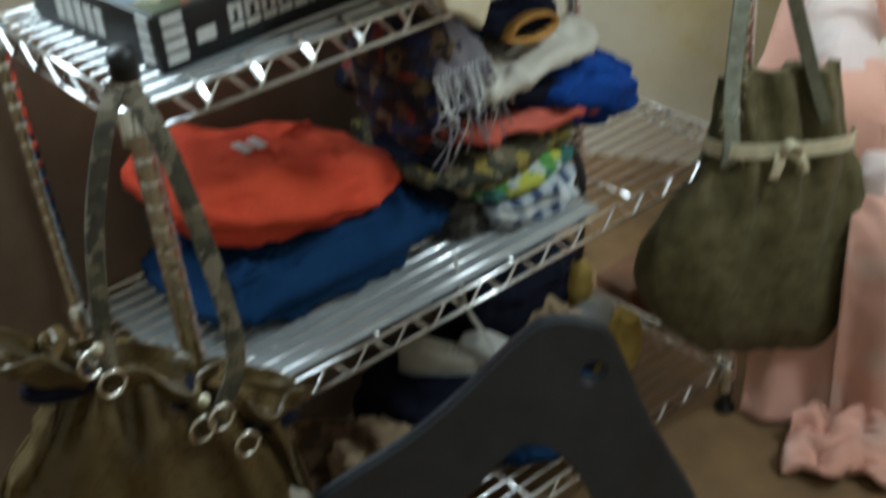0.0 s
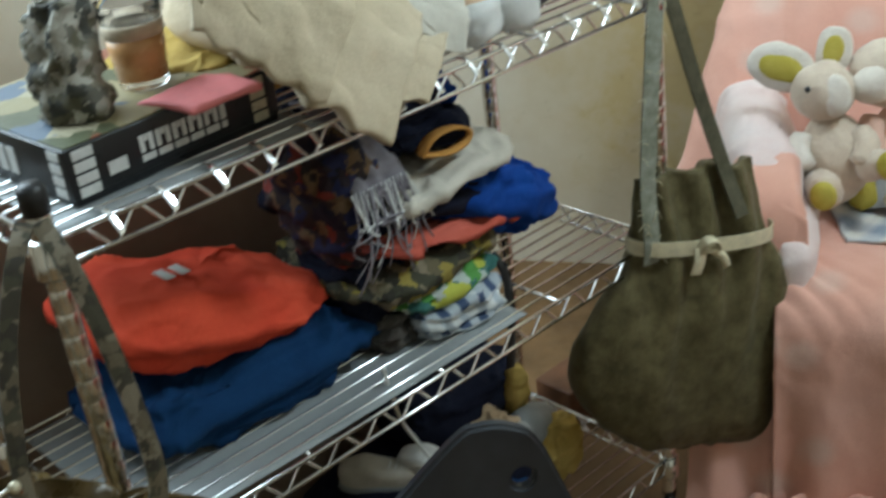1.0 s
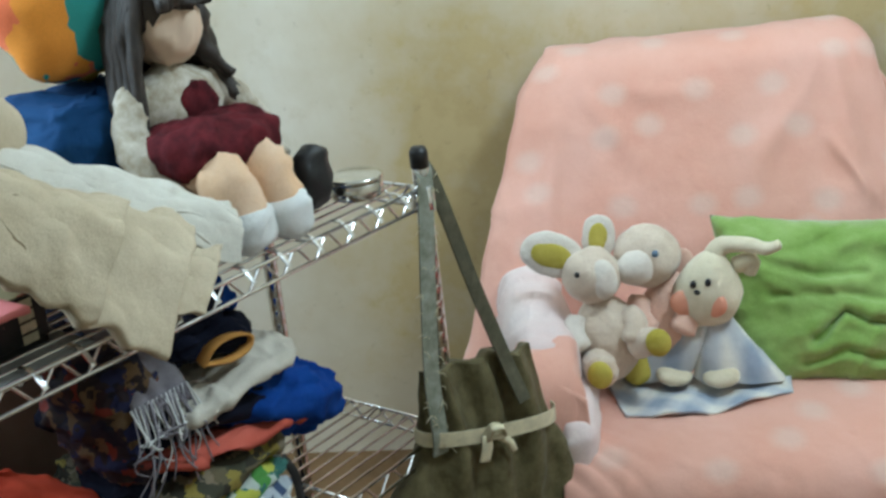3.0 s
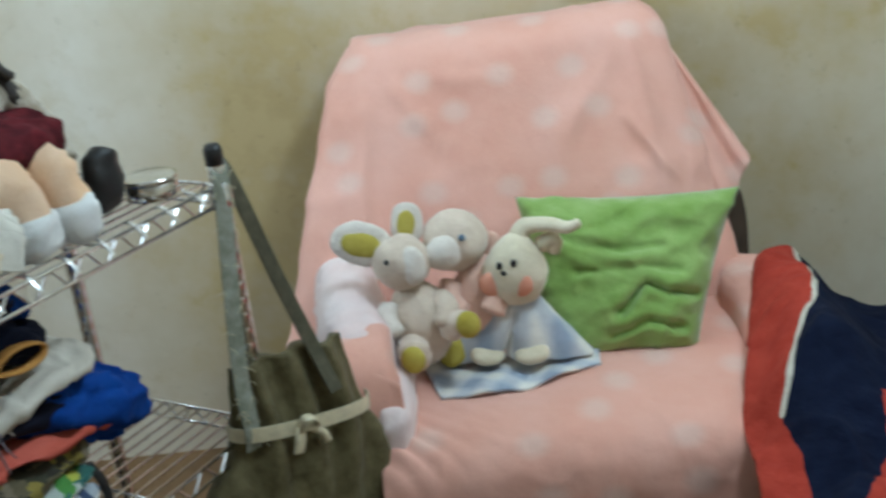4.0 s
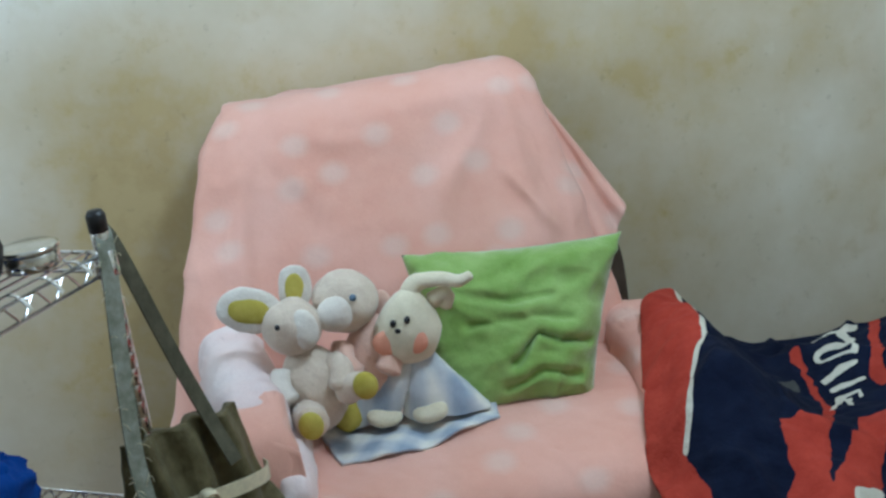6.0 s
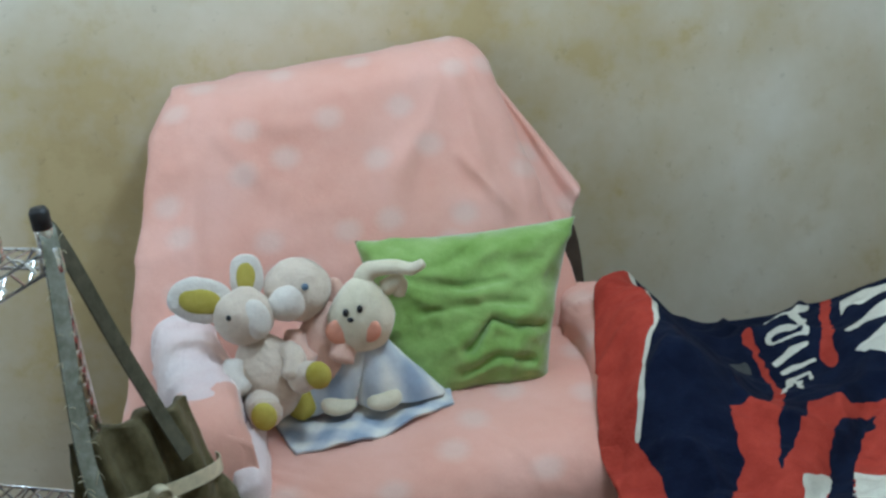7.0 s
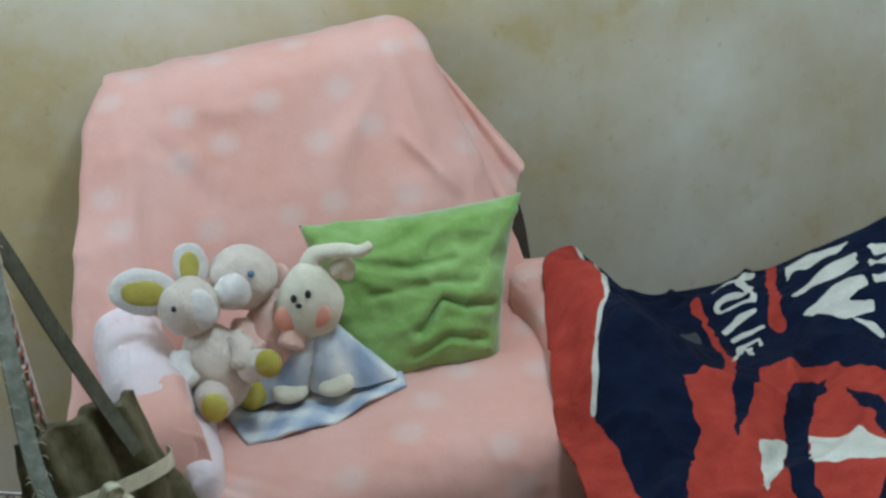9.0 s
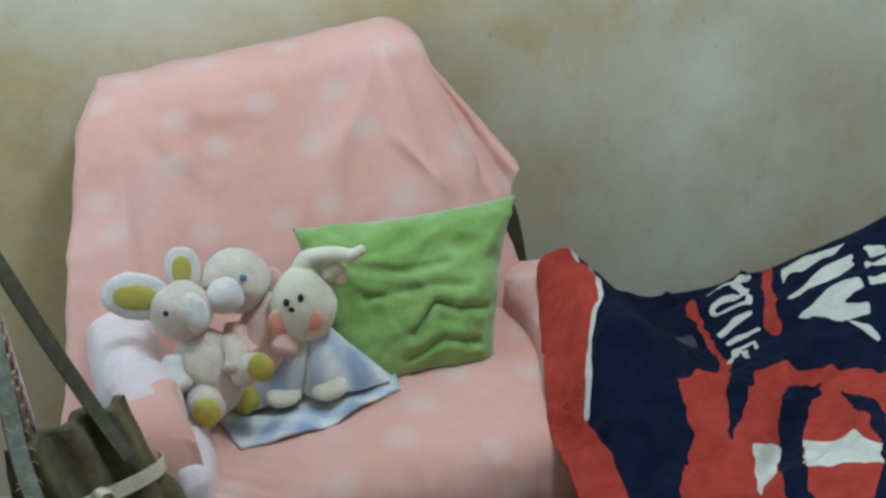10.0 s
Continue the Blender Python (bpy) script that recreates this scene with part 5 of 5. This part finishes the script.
def bunny():
    g = thing("plush_bunny", "cream plush bunny with yellow ear linings sitting on the chair", "plush toy", CH @ pose(-0.222, 0.262, 0.447, -10, -7, -2) @ Matrix.Scale(0.92, 4))
    part("torso", rumple(ball(bmesh.new(), (0, 0.0, 0.10), (0.062, 0.05, 0.085), None, 32), 0.005, 25, 1), PLUSH, g)
    h = part("head", rumple(ball(bmesh.new(), (-0.008, -0.012, 0.225), (0.056, 0.05, 0.054), None, 32), 0.004, 25, 2), PLUSH, g)
    part("muzzle", rumple(ball(bmesh.new(), (0.014, -0.044, 0.220), (0.027, 0.020, 0.037), None, 24), 0.002, 40, 2), PLUSHW, h, "white muzzle")
    part("eye", ball(bmesh.new(), (-0.030, -0.054, 0.238), 0.006, None, 12), EYE, h, "black bead eye")
    for sx, m in ((-1, pose(-0.064, 0.0, 0.268, 0, -66, 0) @ Matrix.Scale(1.15, 4)), (1, pose(0.010, 0.024, 0.278, 0, 14, 0) @ Matrix.Scale(0.86, 4))):
        ear = part("ear", rumple(superell(bmesh.new(), (0, 0, 0.012), (0.037, 0.013, 0.052), 0.9, 0.9, 30, 18, m), 0.003, 30, sx), PLUSHW, h, "white plush ear")
        part("ear_lining", superell(bmesh.new(), (0, -0.009, 0.012), (0.021, 0.008, 0.034), 0.9, 0.9, 24, 14, m), YELLOW, ear, "yellow felt lining")
    for s in (-1, 1):
        limb("paw", [(s * 0.045, -0.015, 0.15), (s * 0.058, -0.036, 0.125), (s * 0.046, -0.055, 0.095)], [0.020, 0.023, 0.023], PLUSHW if s < 0 else PLUSH, g, s)
        foot = Vector((-0.012, -0.098, 0.058)) if s < 0 else Vector((0.092, -0.080, 0.098))
        hip = Vector((-0.030, -0.015, 0.055)) if s < 0 else Vector((0.055, -0.030, 0.080))
        leg = limb("leg", [hip, hip.lerp(foot, 0.55) + Vector((0, 0, 0.006)), foot], [0.031, 0.031, 0.030] if s < 0 else [0.026, 0.026, 0.026], PLUSH, g, s + 4)
        part("sole", ball(bmesh.new(), foot + Vector((0.004 * s, -0.013, 0.002)), (0.023, 0.012, 0.026), None, 20), YELLOW, leg, "yellow felt sole")



bunny()


def lamb():
    g = thing("plush_lamb", "peach and cream plush lamb leaning on the bunny", "plush toy", CH @ pose(-0.146, 0.312, 0.434, -8, 0, -6) @ Matrix.Scale(1.04, 4))
    part("torso", rumple(ball(bmesh.new(), (0.026, 0, 0.10), (0.060, 0.05, 0.090), None, 28), 0.005, 25, 3), PLUSHP, g)
    h = part("head", rumple(ball(bmesh.new(), (-0.012, -0.015, 0.222), (0.055, 0.052, 0.054), None, 30), 0.004, 25, 4), PLUSH, g)
    part("muzzle", rumple(ball(bmesh.new(), (-0.030, -0.060, 0.212), (0.031, 0.027, 0.030), None, 24), 0.003, 30, 6), PLUSHW, h, "white plush muzzle")
    part("eye", ball(bmesh.new(), (0.004, -0.064, 0.236), 0.006, None, 14), BLUEEYE, h, "grey-blue bead eye")
    for s in (-1, 1):
        limb("arm", [(s * 0.04 + 0.012, -0.02, 0.15), (s * 0.04 + 0.012, -0.045, 0.125), (s * 0.025 + 0.016, -0.058, 0.100)], [0.020, 0.022, 0.021], PLUSHP, g, s)
        limb("leg", [(s * 0.03, -0.01, 0.045), (s * 0.035, -0.03, 0.03), (s * 0.035, -0.045, 0.03)], [0.026, 0.026, 0.024], YELLOW if s < 0 else PLUSHP, g, s + 3)
    part("ear", rumple(superell(bmesh.new(), (0.046, 0.010, 0.198), (0.016, 0.010, 0.030), 0.9, 0.9, 20, 12), 0.003, 30, 9), PLUSHP, h)


lamb()


def comforter():
    """A rabbit's head on a small plaid blanket spread over the seat."""
    g = thing("rabbit_comforter", "cream rabbit head on a pale blue plaid baby blanket", "plush toy", CH @ pose(-0.080, 0.185, 0.424, 0, 0, 0))

    def flat(a, b):
        # lower layer, lying on the seat; a from its back to its front, b from one side to the other
        x = (-0.166 + 0.036 * a) * (1 - b) + (0.160 - 0.004 * a) * b
        y = (0.128 - 0.135 * a) * (1 - b) + (0.120 - 0.055 * a) * b - 0.030 * a * math.sin(math.pi * b)
        return (x, y, 0.016 + 0.008 * noise.noise(Vector((x * 22, y * 22, 7))) + 0.004 * math.sin(b * 14 + a * 4))
    part("blanket", sheet(flat, 44, 70, 0.006), PLAIDB, g, "pale blue plaid flannel blanket lying flat")
    hem = curve_pts([(-0.152, 0.175, 0.018), (-0.130, 0.135, 0.022), (-0.085, 0.105, 0.026), (-0.035, 0.088, 0.028), (0.0, 0.090, 0.032), (0.035, 0.074, 0.029), (0.085, 0.074, 0.025), (0.134, 0.082, 0.021), (0.137, 0.125, 0.018)], 12)

    def bib(a, b):
        # upper layer, falling from the neck to its hem
        e = hem[min(len(hem) - 1, int(round(a * (len(hem) - 1))))]
        th = math.radians(165 + 210 * a)
        n = Vector((0.022 + 0.026 * math.cos(th), 0.112 + 0.022 * math.sin(th), 0.142))
        e = Vector((0.022 + (e.x - 0.022) * 1.12 - 0.010, e.y - 0.004, e.z))
        p = n.lerp(e, b)
        p.z -= 0.006 * math.sin(math.pi * b) * abs(2 * a - 1)
        p.y -= 0.012 * math.sin(math.pi * b) * (1 - abs(2 * a - 1))
        groove = math.exp(-((a - 0.5) / 0.022) ** 2)
        p.y += 0.022 * groove * min(1.0, b * 3)
        p.z += 0.004 * noise.noise(Vector((a * 9, b * 6, 3))) + 0.003 * math.sin(a * 40) * b
        return tuple(p)
    part("blanket_fold", sheet(bib, len(hem) - 1, 40, 0.006), PLAIDB, g, "blue plaid flannel gathered under the head")
    h = part("head", rumple(superell(bmesh.new(), (0, 0, 0), (0.059, 0.050, 0.070), 0.95, 0.95, 40, 28, Matrix.Identity(4)), 0.003, 20, 4), CREAM_PLUSH, g)
    for v in h.data.vertices:
        v.co.x *= 1 - 5.5 * max(0.0, v.co.z)
    h.matrix_basis = pose(0.022, 0.105, 0.19, 0, 8, -14)
    for x in (-0.034, 0.016):
        part("cheek", ball(bmesh.new(), (x, -0.0375 if x < 0 else -0.0415, -0.018 if x < 0 else -0.010), (0.023, 0.0075, 0.023), None, 20), BLUSH, h, "blush-pink round cheek")
    for x, z in ((-0.021, 0.022), (0.003, 0.030)):
        part("eye", ball(bmesh.new(), (x, -0.046, z), (0.0055, 0.005, 0.0075), None, 12), EYE, h, "black eye")
    part("nose", ball(bmesh.new(), (-0.012, -0.0475, 0.010), (0.0065, 0.004, 0.005), None, 12), EYE, h, "dark nose")
    limb("ear", [(0.0, 0.005, 0.045), (0.01, 0.01, 0.075), (0.045, 0.008, 0.086), (0.085, 0.0, 0.088), (0.108, -0.005, 0.102)], [0.018, 0.016, 0.013, 0.011, 0.008], CREAM_PLUSH, h, 7)
    limb("ear", [(0.035, 0.015, 0.04), (0.062, 0.02, 0.055), (0.06, 0.018, 0.03)], [0.015, 0.016, 0.012], CREAM_PLUSH, h, 8)
    for s, x, y, turn in ((-1, -0.042, 0.078, 8), (1, 0.036, 0.064, -6)):
        part("paw", rumple(superell(bmesh.new(), (0, 0, 0), (0.031, 0.022, 0.014), 0.9, 0.9, 26, 16, pose(x, y, 0.042, 20, -6 * s, turn)), 0.002, 40, s), CREAM_PLUSH, g, "short cream paw")


CREAM_PLUSH = fabric("ivory_velour", (0.70, 0.62, 0.44), (0.78, 0.70, 0.53), 30.0, 420.0, 0.95, 0.4, 0.4)
comforter()

# ---- the sofa at the side and the fleece over it ----
def sofa():
    g = thing("sofa", "brown upholstered sofa beneath the fleece blanket", "sofa")
    for lx in (0.95, 1.75):
        for ly in (0.92, 1.95):
            part("leg", loft(bmesh.new(), [(0, lx, ly, 0.02, 0.02), (0.06, lx, ly, 0.025, 0.025)], 14), BLACK, g)
    part("seat", superell(bmesh.new(), (1.35, 1.44, 0.17), (0.46, 0.58, 0.145), 0.2, 0.2, 40, 20), SOFA, g)


sofa()


def inside(poly, x, y):
    """Whether the point lies in the polygon; poly: corners."""
    r = False
    for (x0, y0), (x1, y1) in zip(poly, poly[1:] + poly[:1]):
        if (y0 > y) != (y1 > y) and x < (x1 - x0) * (y - y0) / (y1 - y0) + x0:
            r = not r
    return r


def in_any(polys, x, y):
    for poly, (xa, xb, ya, yb) in polys:
        if xa <= x <= xb and ya <= y <= yb and inside(poly, x, y):
            return True
    return False


def bounded(*polys):
    return [(q, (min(p[0] for p in q), max(p[0] for p in q), min(p[1] for p in q), max(p[1] for p in q))) for q in polys]


def fleece():
    X0, X1, Y0, Y1 = 0.50, 1.78, 0.80, 1.94
    NX, NY = 400, 440
    inv = CH.inverted()

    def f(a, b):
        x = X0 + (X1 - X0) * a
        y = Y1 + (Y0 - 0.28 - Y1) * b
        hang = max(0.0, Y0 - y)
        y = max(y, Y0) - 0.12 * hang
        p = inv @ Vector((x, y, 0))
        arm = math.exp(-((min(0, p.x - 0.42) / 0.12) ** 2 + (max(0, p.x - 0.42) / 0.12) ** 2)) * min(1.0, max(0.0, (p.y + 0.16) / 0.22))
        z = 0.378 + 0.192 * arm * (0.78 + 0.14 * max(0, min(1, p.y / 0.4)))
        z += 0.165 * math.exp(-((x - 1.32) / 0.30) ** 2 - ((y - 1.92) / 0.30) ** 2)
        z += 0.10 * math.exp(-((x - 1.24) / 0.20) ** 2 - ((y - 1.20) / 0.24) ** 2)
        z += 0.03 * math.exp(-((x - 0.79) / 0.08) ** 2 - ((y - 1.36) / 0.11) ** 2)
        z += 0.03 * math.exp(-((x - 0.95) / 0.07) ** 2 - ((y - 1.32) / 0.12) ** 2)
        q = Vector((x * 6, y * 6, 1.5))
        z += 0.030 * noise.noise(q) + 0.013 * noise.noise(q * 2.4) + 0.004 * noise.noise(q * 6) + 0.022 * max(0.0, 1 - 3 * abs(noise.noise(q * 0.8 + Vector((4, 0, 0))))) ** 2
        z -= 0.02 * math.exp(-((x - 1.0 - 0.25 * (y - 1.3)) / 0.025) ** 2) * (0.5 + 0.5 * math.sin(y * 6))
        z -= 0.035 * max(0.0, min(1.0, (y - 1.5) / 0.4)) * max(0.0, min(1.0, (1.12 - x) / 0.25))
        z -= hang * 1.25
        return (x, y + 0.01 * noise.noise(q * 1.7), max(0.01, z))

    def keep(a, b):
        x, y, z = f(a, b)
        p = inv @ Vector((x, y, 0))
        edge = 0.278 + (0.33 if p.y > 0.05 else 0.14) * (p.y - 0.05)
        return p.x > edge + 0.002 * noise.noise(Vector((y * 12, 0, 0))) and p.y < min(0.70, 0.405 + 1.0 * max(0.0, p.x - 0.40))
    bm = sheet(f, NX, NY, 0.0, keep)
    red = [(0.836, 1.367), (0.865, 1.384), (0.891, 1.483), (0.892, 1.565), (0.91, 1.554), (0.915, 1.353), (0.921, 1.281), (0.927, 1.251), (0.944, 1.365), (0.952, 1.511), (0.984, 1.524), (1.012, 1.494), (1.038, 1.532), (1.073, 1.55), (1.091, 1.504), (1.117, 1.501), (1.153, 1.466), (1.70, 1.424), (1.70, 0.3), (0.857, 0.3), (0.861, 1.243), (0.873, 1.273), (0.86, 1.302)]
    low_red = [(0.697, 1.243), (0.707, 1.28), (0.722, 1.245), (0.737, 1.208), (0.769, 1.184), (0.796, 1.129), (0.807, 0.3), (0.69, 0.3), (0.696, 1.161)]
    thin = [(0.811, 1.784), (0.825, 1.81), (0.839, 1.779), (0.855, 1.731), (0.877, 1.671), (0.91, 1.554), (0.892, 1.559), (0.864, 1.676), (0.838, 1.744), (0.822, 1.761)]
    wide = [(0.955, 1.96), (0.972, 1.96), (0.975, 1.847), (0.987, 1.728), (0.998, 1.692), (0.987, 1.676), (0.972, 1.696), (0.958, 1.729), (0.963, 1.757), (0.957, 1.85)]
    arc = [(0.991, 1.384), (1.002, 1.436), (1.029, 1.484), (1.058, 1.493), (1.06, 1.443), (1.041, 1.436), (1.033, 1.398), (1.028, 1.344), (1.029, 1.261), (1.034, 1.164), (1.047, 1.118), (1.06, 1.067), (1.024, 1.089), (1.004, 1.151), (0.992, 1.265), (0.987, 1.333)]
    arc_end = [(1.087, 1.449), (1.113, 1.417), (1.145, 1.344), (1.158, 1.214), (1.155, 1.121), (1.136, 1.07), (1.113, 1.038), (1.093, 1.038), (1.117, 1.093), (1.13, 1.141), (1.134, 1.242), (1.121, 1.341), (1.088, 1.435)]
    wedge = [(0.952, 1.25), (0.988, 1.293), (0.992, 1.259), (0.996, 1.199), (0.973, 1.149), (0.963, 1.201)]
    bar = [(1.029, 1.315), (1.083, 1.305), (1.126, 1.231), (1.135, 1.209), (1.131, 1.153), (1.078, 1.18), (1.033, 1.183)]
    small = [[(0.85, 1.85), (0.928, 1.934), (0.931, 1.913), (0.896, 1.869), (0.857, 1.83)], [(0.892, 1.866), (0.908, 1.883), (0.93, 1.853), (0.931, 1.781), (0.909, 1.847)],
             [(0.861, 1.795), (0.888, 1.812), (0.938, 1.821), (0.94, 1.768), (0.9, 1.77), (0.871, 1.759), (0.861, 1.776)], [(0.877, 1.704), (0.906, 1.748), (0.944, 1.758), (0.944, 1.746), (0.913, 1.724), (0.886, 1.69)],
             [(0.894, 1.68), (0.954, 1.718), (0.954, 1.706), (0.899, 1.668)], [(0.9, 1.562), (0.908, 1.655), (0.948, 1.685), (0.955, 1.651), (0.945, 1.638), (0.945, 1.672), (0.921, 1.647), (0.908, 1.566)],
             [(0.921, 1.647), (0.933, 1.65), (0.942, 1.573), (0.932, 1.585)]]
    hole = [(0.871, 1.783), (0.894, 1.79), (0.926, 1.785), (0.926, 1.774), (0.898, 1.776), (0.877, 1.768)]
    large = [[(0.99, 1.897), (1.035, 1.917), (1.113, 1.906), (1.095, 1.88), (1.034, 1.839), (1.007, 1.858), (0.996, 1.829)], [(1.003, 1.742), (1.044, 1.807), (1.074, 1.82), (1.118, 1.85), (1.12, 1.788), (1.082, 1.756), (1.043, 1.762), (1.025, 1.737)],
             [(1.024, 1.683), (1.052, 1.703), (1.083, 1.729), (1.129, 1.714), (1.131, 1.693), (1.098, 1.668), (1.137, 1.668), (1.14, 1.65), (1.096, 1.63), (1.069, 1.646)], [(1.097, 1.633), (1.137, 1.625), (1.155, 1.602), (1.149, 1.592), (1.123, 1.612)],
             [(1.139, 1.868), (1.168, 1.855), (1.182, 1.816), (1.152, 1.827)], [(1.139, 1.807), (1.178, 1.76), (1.177, 1.741), (1.141, 1.736)], [(1.138, 1.715), (1.176, 1.725), (1.175, 1.71), (1.142, 1.70)]]
    grey_patch = [(0.802, 1.687), (0.829, 1.712), (0.842, 1.672), (0.802, 1.652)]
    strip = [(0.20, -0.5), (0.24, -0.19), (0.269, -0.024), (0.28, 0.2), (0.30, 0.5), (0.49, 0.5), (0.47, 0.32), (0.425, 0.169), (0.393, 0.115), (0.356, 0.046), (0.336, 0.012), (0.325, -0.009), (0.325, -0.033), (0.331, -0.088), (0.32, -0.177), (0.30, -0.5)]
    trim = [(0.478, 0.5), (0.492, 0.5), (0.475, 0.32), (0.431, 0.169), (0.398, 0.112), (0.361, 0.042), (0.341, 0.008), (0.329, -0.014), (0.322, -0.008), (0.334, 0.014), (0.354, 0.048), (0.391, 0.117), (0.424, 0.172), (0.466, 0.32)]
    cream, navy, reds, gap, dull = bounded(*small, *large, wedge, bar), bounded(arc, arc_end), bounded(red, low_red, thin, wide), bounded(hole), bounded(grey_patch)
    for fc in bm.faces:
        c = fc.calc_center_median()
        j = 0.004 * noise.noise(c * 50)
        x, y = c.x + j, c.y + j
        if c.z < 0.42 and y < 0.85:
            y -= (0.42 - c.z)
        p = inv @ Vector((c.x, c.y, 0))
        k = 0
        if inside(trim, p.x, p.y):
            k = 2
        elif inside(strip, p.x + j * 0.4, p.y):
            k = 1
        elif in_any(gap, x, y):
            k = 0
        elif in_any(cream, x, y):
            k = 2
        elif in_any(dull, x, y):
            k = 3
        elif in_any(navy, x, y):
            k = 0
        elif in_any(reds, x, y):
            k = 1
        fc.material_index = k
    # even out the stepped outlines of the print and of the hem
    for rounds, hem in ((60, True), (3, False)):
        rim = {}
        for e in bm.edges:
            fs = e.link_faces
            if (len(fs) == 1) == hem and (hem or fs[0].material_index != fs[1].material_index):
                rim.setdefault(e.verts[0], []).append(e.verts[1])
                rim.setdefault(e.verts[1], []).append(e.verts[0])
        for _ in range(rounds):
            moved = [(v, 0.5 * v.co + 0.25 * (n[0].co + n[1].co)) for v, n in rim.items() if len(n) == 2]
            for v, co in moved:
                v.co = co
    bmesh.ops.solidify(bm, geom=list(bm.faces), thickness=0.006)
    ob = part("fleece_blanket", bm, [FNAVY, FRED, FCREAM, FGREY])
    tagged(ob, "navy and red fleece blanket with cream bars over the sofa", "blanket")


fleece()
